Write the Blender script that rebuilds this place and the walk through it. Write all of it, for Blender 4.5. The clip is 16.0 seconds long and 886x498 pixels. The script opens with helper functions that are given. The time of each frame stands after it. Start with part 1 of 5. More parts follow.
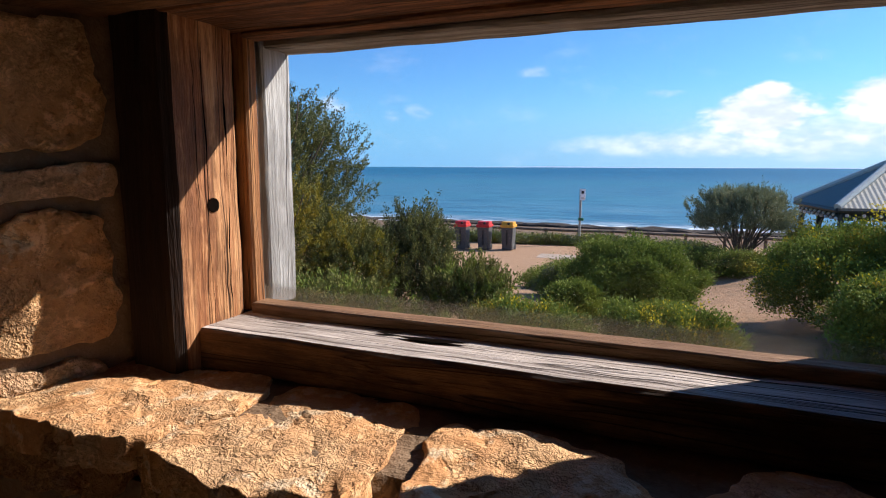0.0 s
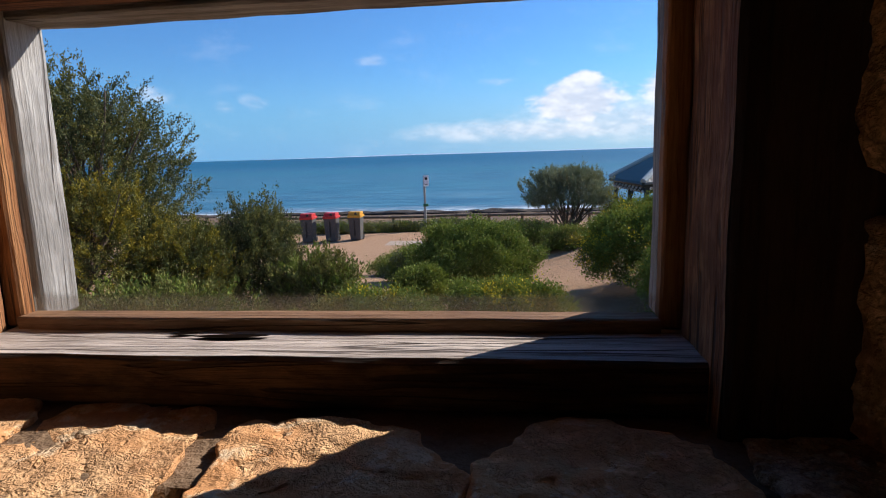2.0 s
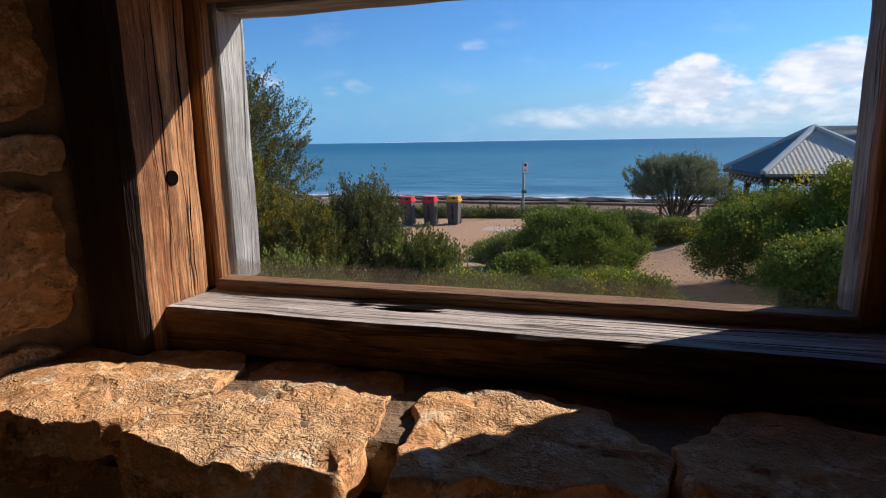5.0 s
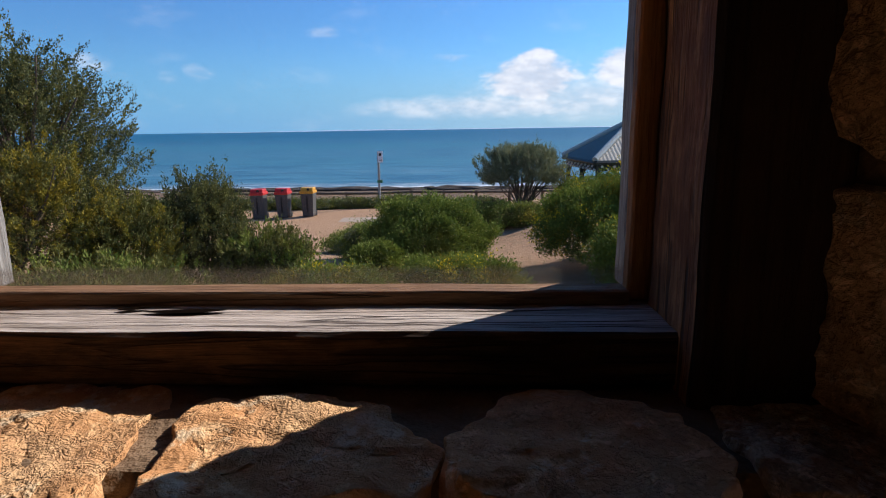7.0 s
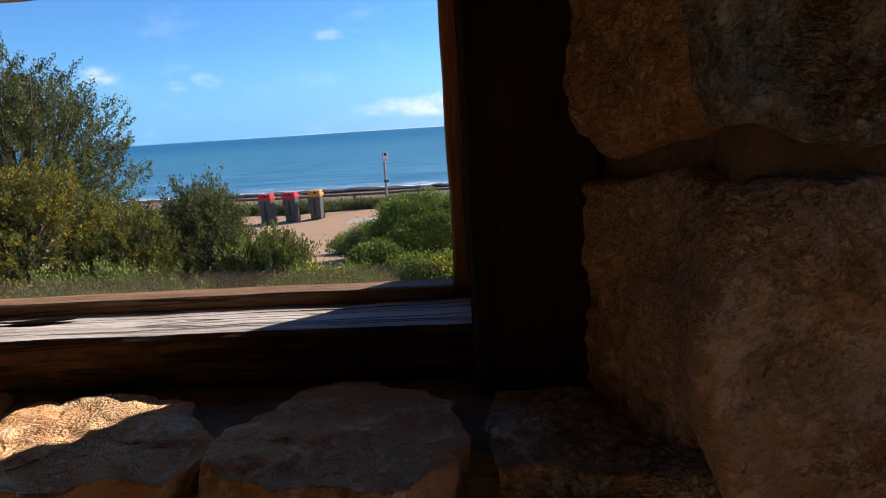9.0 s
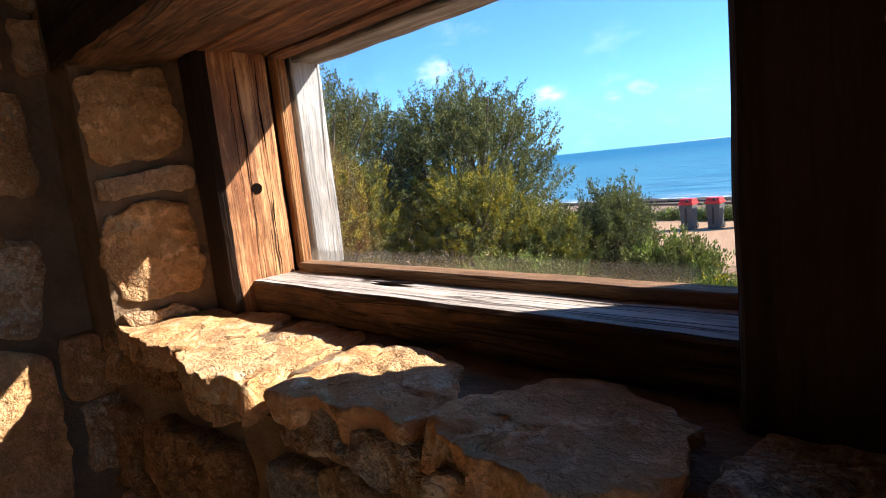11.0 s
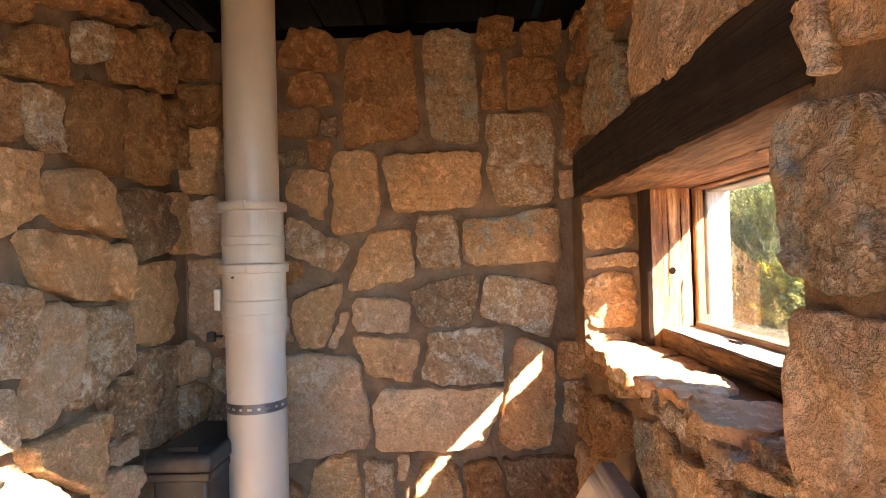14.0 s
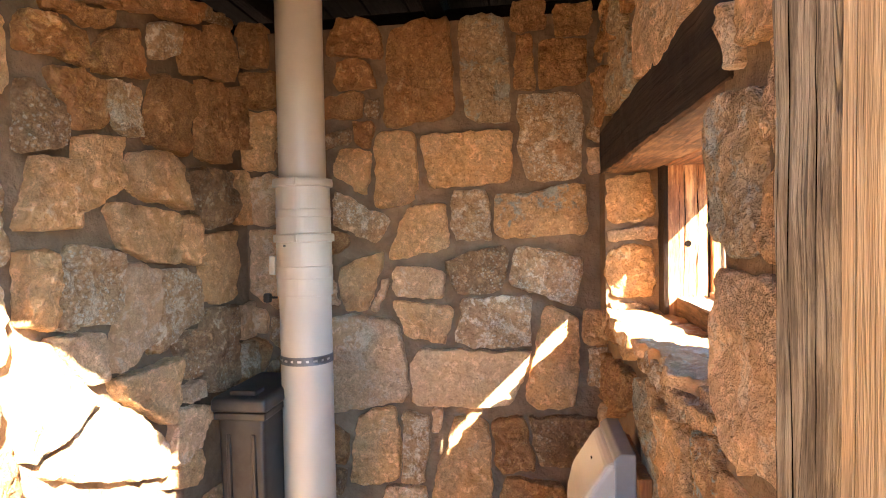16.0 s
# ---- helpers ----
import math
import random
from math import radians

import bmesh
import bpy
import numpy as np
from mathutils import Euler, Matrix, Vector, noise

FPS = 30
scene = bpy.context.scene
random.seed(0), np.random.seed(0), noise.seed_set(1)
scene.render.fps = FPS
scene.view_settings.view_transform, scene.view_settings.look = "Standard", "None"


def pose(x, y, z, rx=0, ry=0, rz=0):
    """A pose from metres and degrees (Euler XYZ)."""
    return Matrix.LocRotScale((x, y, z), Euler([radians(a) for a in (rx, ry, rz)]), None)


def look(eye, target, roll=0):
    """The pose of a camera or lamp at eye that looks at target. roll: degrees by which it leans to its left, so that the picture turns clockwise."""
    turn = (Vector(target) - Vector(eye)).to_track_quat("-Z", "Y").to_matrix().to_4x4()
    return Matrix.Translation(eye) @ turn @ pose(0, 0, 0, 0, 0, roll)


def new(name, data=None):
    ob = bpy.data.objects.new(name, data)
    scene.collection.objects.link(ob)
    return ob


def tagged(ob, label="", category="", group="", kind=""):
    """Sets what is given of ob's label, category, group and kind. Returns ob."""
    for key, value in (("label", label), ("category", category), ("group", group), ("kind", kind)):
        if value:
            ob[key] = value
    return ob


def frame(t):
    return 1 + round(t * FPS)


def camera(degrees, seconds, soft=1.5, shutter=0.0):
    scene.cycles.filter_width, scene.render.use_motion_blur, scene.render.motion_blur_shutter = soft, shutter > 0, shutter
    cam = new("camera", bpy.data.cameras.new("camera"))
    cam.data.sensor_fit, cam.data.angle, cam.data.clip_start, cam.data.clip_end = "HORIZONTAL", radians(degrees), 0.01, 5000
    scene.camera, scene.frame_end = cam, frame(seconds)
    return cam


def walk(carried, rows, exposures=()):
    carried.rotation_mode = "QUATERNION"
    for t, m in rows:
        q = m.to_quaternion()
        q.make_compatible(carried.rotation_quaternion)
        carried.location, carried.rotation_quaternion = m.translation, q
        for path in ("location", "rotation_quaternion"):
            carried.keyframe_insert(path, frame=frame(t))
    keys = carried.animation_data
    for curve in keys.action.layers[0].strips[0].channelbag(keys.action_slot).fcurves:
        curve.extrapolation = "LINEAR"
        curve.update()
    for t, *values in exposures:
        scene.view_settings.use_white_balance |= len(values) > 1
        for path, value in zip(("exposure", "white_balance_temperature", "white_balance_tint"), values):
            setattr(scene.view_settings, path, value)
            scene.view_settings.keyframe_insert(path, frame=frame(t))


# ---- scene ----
# camera and its walk
cam = camera(75.2, 16.0, 1.1)
PATH = [
    (0, (0.027, -0.021, 1.564), (-0.715, 1.815, 1.280), 0.2),
    (0.5, (0.041, 0.013, 1.541), (-0.370, 1.946, 1.231), -0.5),
    (1, (0.063, 0.015, 1.544), (-0.170, 1.973, 1.211), -1.2),
    (1.5, (0.099, 0.015, 1.537), (-0.035, 1.978, 1.179), -1.6),
    (2, (0.083, 0.003, 1.553), (-0.160, 1.961, 1.226), -1.8),
    (2.5, (0.017, -0.030, 1.561), (-0.502, 1.877, 1.256), -1.65),
    (3, (-0.036, -0.057, 1.555), (-0.737, 1.792, 1.254), -0.8),
    (5.3, (0.0, -0.017, 1.551), (-0.488, 1.881, 1.153), -0.8),
    (5.5, (0.006, -0.001, 1.543), (-0.411, 1.909, 1.122), -0.3),
    (6, (0.027, 0.018, 1.541), (-0.259, 1.949, 1.105), -1.2),
    (6.5, (0.055, 0.023, 1.534), (-0.074, 1.968, 1.083), -1.1),
    (7, (0.066, 0.02, 1.543), (-0.019, 1.976, 1.134), -0.9),
    (7.5, (0.085, 0.005, 1.541), (-0.033, 1.948, 1.079), -1.7),
    (8, (0.16, -0.015, 1.547), (0.111, 1.932, 1.093), -3.3),
    (8.2, (0.184, -0.012, 1.557), (0.147, 1.94, 1.12), -3.5),
    (10.5, (0.386, 0.027, 1.516), (-0.565, 1.754, 1.177), -5.3),
    (11, (0.401, 0.064, 1.515), (-0.987, 1.476, 1.234), -6.1),
    (11.5, (0.532, 0.006, 1.48), (-1.213, 0.957, 1.257), -6.3),
    (12, (0.666, -0.056, 1.466), (-1.218, 0.574, 1.236), -5.9),
    (12.5, (0.844, -0.08, 1.421), (-1.112, 0.279, 1.208), -5.1),
    (13, (0.873, -0.114, 1.427), (-1.115, 0.046, 1.279), -4.2),
    (13.5, (0.965, -0.109, 1.541), (-1.034, -0.098, 1.478), -2.7),
    (14, (1.101, -0.034, 1.57), (-0.898, -0.082, 1.596), -1.6),
    (14.5, (1.163, -0.006, 1.558), (-0.836, -0.011, 1.622), -1.4),
    (15, (1.189, 0.0, 1.556), (-0.81, -0.001, 1.614), -1.1),
    (15.5, (1.198, 0.051, 1.544), (-0.797, -0.078, 1.558), -1.8),
    (16, (1.244, 0.096, 1.555), (-0.735, -0.186, 1.502), -1.1),
]
EXPOSURES = [(0, 0.75, 6500, 18), (0.5, 0.5, 6500, 18), (3.2, 0.5, 6500, 18), (5.5, 0.4, 6500, 18), (7.0, 0.4, 6500, 18), (8.2, 0.5, 6500, 18), (10.5, 1.4, 6400, 14), (11.0, 1.6, 6500, 14), (11.5, 2.3, 6700, 18),
             (12.0, 3.1, 6900, 18), (12.5, 3.6, 7100, 18), (13.0, 3.85, 7200, 18), (14.0, 4.15, 7400, 18), (15.0, 4.45, 7300, 17), (16.0, 4.5, 7250, 16)]
walk(cam, [(t, look(eye, target, roll)) for t, eye, target, roll in PATH], EXPOSURES)

# ---- light ----
SUN_WAY = Vector((-1.0, -0.85, -0.85)).normalized()
sun_data = bpy.data.lights.new("sun", "SUN")
sun_data.energy, sun_data.angle, sun_data.color = 5.0, radians(0.5), (1.0, 0.93, 0.83)
sun = new("sun", sun_data)
sun.matrix_world = look((30, 25, 27), (30 + SUN_WAY.x, 25 + SUN_WAY.y, 27 + SUN_WAY.z))


class Nodes:
    """A node tree with short ways to add and link nodes."""

    def __init__(self, tree):
        self.tree = tree
        tree.nodes.clear()

    def add(self, kind, inputs=None, **settings):
        node = self.tree.nodes.new(kind)
        for key, value in settings.items():
            setattr(node, key, value)
        for key, value in (inputs or {}).items():
            if hasattr(value, "is_output"):
                self.tree.links.new(value, node.inputs[key])
            else:
                node.inputs[key].default_value = value
        return node

    def math(self, op, a, b=0.0, clamp=False):
        return self.add("ShaderNodeMath", {0: a, 1: b}, operation=op, use_clamp=clamp).outputs[0]

    def mix(self, fac, a, b, mode="MIX"):
        return self.add("ShaderNodeMix", {0: fac, 6: a, 7: b}, data_type="RGBA", blend_type=mode).outputs[2]

    def noise(self, vec, scale, detail=4.0, rough=0.6, warp=0.0):
        return self.add("ShaderNodeTexNoise", {"Vector": vec, "Scale": scale, "Detail": detail, "Roughness": rough, "Distortion": warp}).outputs["Fac"]

    def ramp(self, fac, *stops):
        node = self.add("ShaderNodeValToRGB", {0: fac})
        band = node.color_ramp
        while len(band.elements) < len(stops):
            band.elements.new(0.5)
        for e, (at, col) in zip(band.elements, stops):
            e.position, e.color = at, (*col, 1) if len(col) == 3 else col
        return node.outputs["Color"]

    def step(self, value, low, high):
        return self.add("ShaderNodeMapRange", {"Value": value, "From Min": low, "From Max": high}, interpolation_type="SMOOTHSTEP").outputs[0]


def make_world():
    world = bpy.data.worlds.new("world")
    scene.world = world
    world.use_nodes = True
    n = Nodes(world.node_tree)
    el = math.asin(-SUN_WAY.z)
    sky = n.add("ShaderNodeTexSky", sky_type="NISHITA", sun_disc=False, sun_elevation=el,
                sun_rotation=math.atan2(-SUN_WAY.x, -SUN_WAY.y), air_density=1.0, dust_density=0.4, ozone_density=1.6)
    way = n.add("ShaderNodeTexCoord").outputs["Generated"]
    xyz = n.add("ShaderNodeSeparateXYZ", {0: way}).outputs
    az = n.math("ARCTAN2", xyz[0], xyz[1])
    alt = n.math("ARCSINE", xyz[2])
    flat = n.add("ShaderNodeCombineXYZ", {0: az, 1: n.math("MULTIPLY", alt, 2.2), 2: 0.0}).outputs[0]
    puff = n.noise(flat, 9.0, 7.0, 0.62)
    fine = n.noise(flat, 30.0, 5.0, 0.6)
    rough = n.math("ADD", n.math("MULTIPLY", n.math("SUBTRACT", puff, 0.5), 3.0), n.math("MULTIPLY", n.math("SUBTRACT", fine, 0.5), 1.5))
    total = None
    # azimuth, height, half width, half height of each cloud bank, in radians
    for a, e, w, h in ((0.108, 0.078, 0.085, 0.042), (0.115, 0.103, 0.040, 0.026), (0.285, 0.092, 0.085, 0.044), (0.40, 0.100, 0.10, 0.050), (0.10, 0.036, 0.34, 0.026), (0.24, 0.046, 0.31, 0.042), (-0.235, 0.153, 0.032, 0.012),
                       (-0.425, 0.090, 0.030, 0.017), (-0.47, 0.082, 0.025, 0.012), (-0.03, 0.115, 0.036, 0.008), (-0.57, 0.103, 0.036, 0.016), (-0.761, 0.156, 0.036, 0.030),
                       (0.62, 0.07, 0.16, 0.06), (1.0, 0.1, 0.2, 0.06), (2.6, 0.15, 0.4, 0.08)):
        dx = n.math("DIVIDE", n.math("SUBTRACT", az, a), w)
        dz = n.math("DIVIDE", n.math("SUBTRACT", alt, e), h)
        r2 = n.math("ADD", n.math("MULTIPLY", dx, dx), n.math("MULTIPLY", dz, dz))
        m = n.step(n.math("ADD", n.math("SUBTRACT", 1.0, r2), n.math("MULTIPLY", rough, 0.45 if w > 0.3 else 0.62 if w > 0.037 else 1.0)), 0.0, 1.5 if w > 0.3 else 0.6 if w > 0.037 else 2.5)
        total = m if total is None else n.math("MAXIMUM", total, m)
    high = n.math("MULTIPLY", n.step(puff, 0.52, 0.75), 0.10)
    cover = n.math("MAXIMUM", n.math("MULTIPLY", total, 0.92), high)
    rich = n.mix(0.75, sky.outputs[0], (0.24, 0.80, 1.40, 1), "MULTIPLY")
    haze = n.mix(n.step(az, -0.5, 0.4), (1.75, 4.5, 7.7, 1), (4.0, 6.2, 7.9, 1))
    rich = n.mix(n.math("MULTIPLY", n.step(alt, 0.15, 0.0), 0.85), rich, haze)
    bright = n.mix(n.step(n.math("ADD", n.math("MULTIPLY", puff, 0.6), n.math("MULTIPLY", fine, 0.4)), 0.40, 0.62), (6.4, 7.2, 8.4, 1), (9.8, 9.9, 10.1, 1))
    col = n.mix(cover, rich, bright)
    back = n.add("ShaderNodeBackground", {"Color": col, "Strength": 0.085})
    n.add("ShaderNodeOutputWorld", {"Surface": back.outputs[0]})


make_world()


# ---- materials ----
def surface(name, build, rough=0.8, metal=0.0, spec=0.3):
    """A material; build(n, pos, rnd) gives its colour and, or None, the height of its relief in metres."""
    mat = bpy.data.materials.new(name)
    mat.use_nodes = True
    n = Nodes(mat.node_tree)
    pos = n.add("ShaderNodeNewGeometry").outputs["Position"]
    rnd = n.add("ShaderNodeObjectInfo").outputs["Random"]
    col, height = build(n, pos, rnd)
    ins = {"Base Color": col, "Roughness": rough, "Metallic": metal, "Specular IOR Level": spec}
    if height is not None:
        ins["Normal"] = n.add("ShaderNodeBump", {"Height": height, "Distance": 1.0, "Strength": 1.0}).outputs[0]
    n.add("ShaderNodeOutputMaterial", {"Surface": n.add("ShaderNodeBsdfPrincipled", ins).outputs[0]})
    return mat


def stone_look(pale, deep, blotch, blotch_from=0.6, speck=0.0, blotch_scale=9.0, relief=1.0, tone_from=1.16, marks=1.0):
    def build(n, pos, rnd):
        shift = n.add("ShaderNodeVectorMath", {0: pos, 1: n.add("ShaderNodeCombineXYZ", {0: n.math("MULTIPLY", rnd, 7.0), 1: rnd, 2: n.math("MULTIPLY", rnd, 3.0)}).outputs[0]}, operation="ADD").outputs[0]
        big = n.noise(shift, 7.0, 4.0, 0.6)
        mid = n.noise(shift, 34.0, 6.0, 0.68, 0.3)
        small = n.noise(shift, 150.0, 4.0, 0.7)
        col = n.mix(n.step(big, 0.32, 0.68), (*deep, 1), (*pale, 1))
        col = n.mix(n.math("MULTIPLY", n.step(mid, 0.50, 0.62), 0.85), col, tuple(min(1, c * 1.34) for c in pale) + (1,))
        col = n.mix(n.math("MULTIPLY", n.step(mid, 0.46, 0.30), 0.42 * marks), col, (deep[0] * 0.5, deep[1] * 0.42, deep[2] * 0.36, 1))
        mask = n.step(n.math("ADD", n.math("MULTIPLY", n.noise(shift, blotch_scale, 5.0, 0.7, 0.4), 0.7), n.math("MULTIPLY", mid, 0.3)), blotch_from, blotch_from + 0.06)
        col = n.mix(mask, col, (*blotch, 1))
        if speck:
            cell = n.add("ShaderNodeTexVoronoi", {"Vector": shift, "Scale": 75.0, "Randomness": 1.0}).outputs["Distance"]
            dots = n.math("MULTIPLY", n.step(cell, 0.42, 0.2), n.step(big, 0.42, 0.6))
            col = n.mix(n.math("MULTIPLY", dots, speck), col, (0.62, 0.56, 0.44, 1))
        tone = n.math("ADD", tone_from, n.math("MULTIPLY", rnd, 0.34))
        col = n.mix(1.0, col, n.add("ShaderNodeCombineXYZ", {0: tone, 1: n.math("MULTIPLY", tone, 1.05), 2: n.math("MULTIPLY", tone, 1.03)}).outputs[0], "MULTIPLY")
        col = n.mix(n.math("MULTIPLY", n.step(small, 0.42, 0.30), 0.42 * marks), col, (0.10, 0.06, 0.035, 1))
        vein = n.math("ABSOLUTE", n.math("SUBTRACT", n.noise(shift, 15.0, 4.0, 0.6, 1.4), 0.5))
        split = n.math("ABSOLUTE", n.math("SUBTRACT", n.noise(n.add("ShaderNodeMapping", {"Vector": shift, "Scale": (1, 1, 1.7), "Rotation": (0.5, 0.3, 0.4)}).outputs[0], 24.0, 5.0, 0.66, 0.3), 0.47))
        crease = n.math("MAXIMUM", n.math("MULTIPLY", n.step(vein, 0.018, 0.003), n.step(big, 0.40, 0.56)), n.math("MULTIPLY", n.step(split, 0.022, 0.004), n.step(mid, 0.44, 0.56)))
        col = n.mix(n.math("MULTIPLY", crease, min(1.0, 0.34 * marks)), col, (deep[0] * 0.35, deep[1] * 0.3, deep[2] * 0.28, 1))
        fray = n.noise(shift, 11.0, 3.0, 0.6)
        for scale, wide, much in ((38.0, 0.060, 0.34 * marks), (85.0, 0.090, 0.26 * marks)):
            line = n.math("ABSOLUTE", n.math("SUBTRACT", n.noise(shift, scale, 3.0, 0.65, 0.15), 0.5))
            nick = n.math("MULTIPLY", n.step(line, wide, wide * 0.2), n.step(fray, 0.44, 0.58) if scale < 50 else n.step(big, 0.40, 0.56))
            col = n.mix(n.math("MULTIPLY", nick, much), col, (deep[0] * 0.42, deep[1] * 0.33, deep[2] * 0.27, 1))
        grit = n.noise(shift, 260.0, 3.0, 0.7)
        col = n.mix(n.math("MULTIPLY", n.step(grit, 0.56, 0.68), 0.40), col, tuple(min(1, c * 1.35) for c in pale) + (1,))
        layers = n.noise(n.add("ShaderNodeMapping", {"Vector": shift, "Scale": (1, 1, 1.5), "Rotation": (0.4, 0.5, 0.2)}).outputs[0], 16.0, 5.0, 0.62, 0.25)
        warp = n.add("ShaderNodeVectorMath", {0: shift, 1: n.add("ShaderNodeVectorMath", {0: n.add("ShaderNodeTexNoise", {"Vector": shift, "Scale": 30.0, "Detail": 3.0}).outputs["Color"], 1: (0.035, 0.035, 0.035)}, operation="MULTIPLY").outputs[0]}, operation="ADD").outputs[0]
        scoop = n.add("ShaderNodeTexVoronoi", {"Vector": warp, "Scale": 34.0}).outputs["Distance"]
        pits = n.step(n.noise(shift, 62.0, 3.0, 0.5), 0.42, 0.30)
        h = n.math("ADD", n.math("ADD", n.math("MULTIPLY", mid, 0.022), n.math("MULTIPLY", scoop, 0.012)), n.math("ADD", n.math("MULTIPLY", small, 0.006), n.math("ADD", n.math("MULTIPLY", layers, 0.013), n.math("SUBTRACT", n.math("MULTIPLY", pits, -0.007), n.math("ADD", n.math("MULTIPLY", crease, 0.007), n.math("MULTIPLY", nick, 0.004))))))
        return col, n.math("MULTIPLY", h, relief)
    return build


STONE = {
    "o": surface("limestone_orange", stone_look((0.60, 0.365, 0.19), (0.52, 0.265, 0.11), (0.62, 0.43, 0.255), 0.58, marks=0.85), 0.9),
    "s": surface("limestone_bedded_slab", stone_look((0.55, 0.335, 0.175), (0.50, 0.235, 0.095), (0.62, 0.45, 0.29), 0.54, 0.0, 13.0, 0.30, 1.08, 0.5), 0.9),
    "b": surface("limestone_smooth_slab", stone_look((0.56, 0.37, 0.22), (0.52, 0.31, 0.165), (0.60, 0.43, 0.29), 0.58, 0.0, 9.0, 0.45, 1.05, 0.55), 0.9),
    "r": surface("limestone_rust", stone_look((0.42, 0.225, 0.098), (0.31, 0.135, 0.052), (0.48, 0.295, 0.15), 0.58, marks=1.15), 0.9),
    "p": surface("limestone_pale", stone_look((0.60, 0.395, 0.24), (0.53, 0.31, 0.165), (0.64, 0.47, 0.32), 0.52, marks=0.85), 0.9),
    "l": surface("limestone_lichen", stone_look((0.50, 0.325, 0.185), (0.36, 0.200, 0.10), (0.62, 0.49, 0.35), 0.50, 0.8, 16.0, marks=1.15), 0.95),
    "d": surface("limestone_dark", stone_look((0.34, 0.205, 0.11), (0.20, 0.112, 0.058), (0.46, 0.345, 0.23), 0.56, 0.6, 18.0, marks=1.15), 0.95),
    "t": surface("limestone_painted", stone_look((0.48, 0.275, 0.13), (0.40, 0.20, 0.085), (0.33, 0.39, 0.34), 0.50, 0.2, 10.0, marks=1.0), 0.9),
    "k": surface("limestone_stained", stone_look((0.50, 0.31, 0.165), (0.40, 0.22, 0.10), (0.27, 0.275, 0.235), 0.53, 0.3, 6.5, marks=1.05), 0.9),
    "g": surface("limestone_grey", stone_look((0.44, 0.315, 0.195), (0.34, 0.205, 0.105), (0.34, 0.315, 0.25), 0.52, 0.5, 9.0, marks=1.15), 0.95),
}


def mortar_look(n, pos, rnd):
    a, b = n.noise(pos, 14.0, 5.0, 0.65), n.noise(pos, 160.0, 3.0, 0.7)
    col = n.mix(n.step(a, 0.3, 0.7), (0.158, 0.104, 0.061, 1), (0.232, 0.156, 0.094, 1))
    col = n.mix(n.math("MULTIPLY", n.step(b, 0.55, 0.75), 0.5), col, (0.32, 0.225, 0.145, 1))
    return col, n.math("ADD", n.math("MULTIPLY", a, 0.02), n.math("MULTIPLY", b, 0.002))


MORTAR = surface("sandy_mortar", mortar_look, 0.95)


def wood_look(light, dark, crack, along, scale=1.0, stain=0.45, streak=0.35, cracks=0.010, stretch=0.016, wear=0.3):
    """Timber with its grain along axis 0, 1 or 2."""
    def build(n, pos, rnd):
        shift = n.add("ShaderNodeVectorMath", {0: pos, 1: n.add("ShaderNodeCombineXYZ", {0: n.math("MULTIPLY", rnd, 3.0), 1: rnd, 2: n.math("MULTIPLY", rnd, 5.0)}).outputs[0]}, operation="ADD").outputs[0]
        squash = [1.0, 1.0, 1.0]
        squash[along] = 0.045
        v = n.add("ShaderNodeMapping", {"Vector": shift, "Scale": squash}).outputs[0]
        squash[along] = 0.05
        w = n.add("ShaderNodeMapping", {"Vector": shift, "Scale": squash}).outputs[0]
        z = n.add("ShaderNodeMapping", {"Vector": shift, "Scale": [stretch if k == along else 1.0 for k in range(3)]}).outputs[0]
        fib = n.noise(v, 190.0 * scale, 4.0, 0.7, 0.4)
        band = n.noise(w, 48.0 * scale, 4.0, 0.6, 0.5)
        patch = n.noise(shift, 6.5, 4.0, 0.6)
        col = n.mix(n.step(band, 0.40, 0.60), (*dark, 1), (*light, 1))
        col = n.mix(n.math("MULTIPLY", n.step(fib, 0.42, 0.7), streak), col, tuple(min(1, c * 1.4) for c in light) + (1,))
        col = n.mix(n.math("MULTIPLY", n.step(patch, 0.56, 0.36), stain), col, tuple(c * 0.7 for c in dark) + (1,))
        rub = n.add("ShaderNodeMapping", {"Vector": shift, "Scale": [0.22 if k == along else 1.0 for k in range(3)]}).outputs[0]
        worn = n.noise(rub, 60.0, 6.0, 0.72)
        col = n.mix(n.math("MULTIPLY", n.step(worn, 0.53, 0.38), wear), col, tuple(c * 0.45 for c in dark) + (1,))
        col = n.mix(n.math("MULTIPLY", n.step(worn, 0.54, 0.68), wear * 0.8), col, tuple(min(1, c * 1.3) for c in light) + (1,))
        gap = n.math("ABSOLUTE", n.math("SUBTRACT", n.noise(z, 30.0 * scale, 2.0, 0.5, 0.1 if stretch < 0.03 else 0.8), 0.5))
        split = n.math("MULTIPLY", n.step(gap, cracks, cracks * 0.3), n.step(patch, 0.36, 0.48))
        col = n.mix(n.math("MULTIPLY", split, 0.75), col, (*crack, 1))
        dark_fib = n.math("MULTIPLY", n.step(fib, 0.46, 0.32), 0.55)
        col = n.mix(dark_fib, col, tuple(c * 0.5 for c in dark) + (1,))
        h = n.math("ADD", n.math("MULTIPLY", fib, 0.004), n.math("ADD", n.math("MULTIPLY", band, 0.0035), n.math("MULTIPLY", split, -0.004)))
        return col, h
    return build


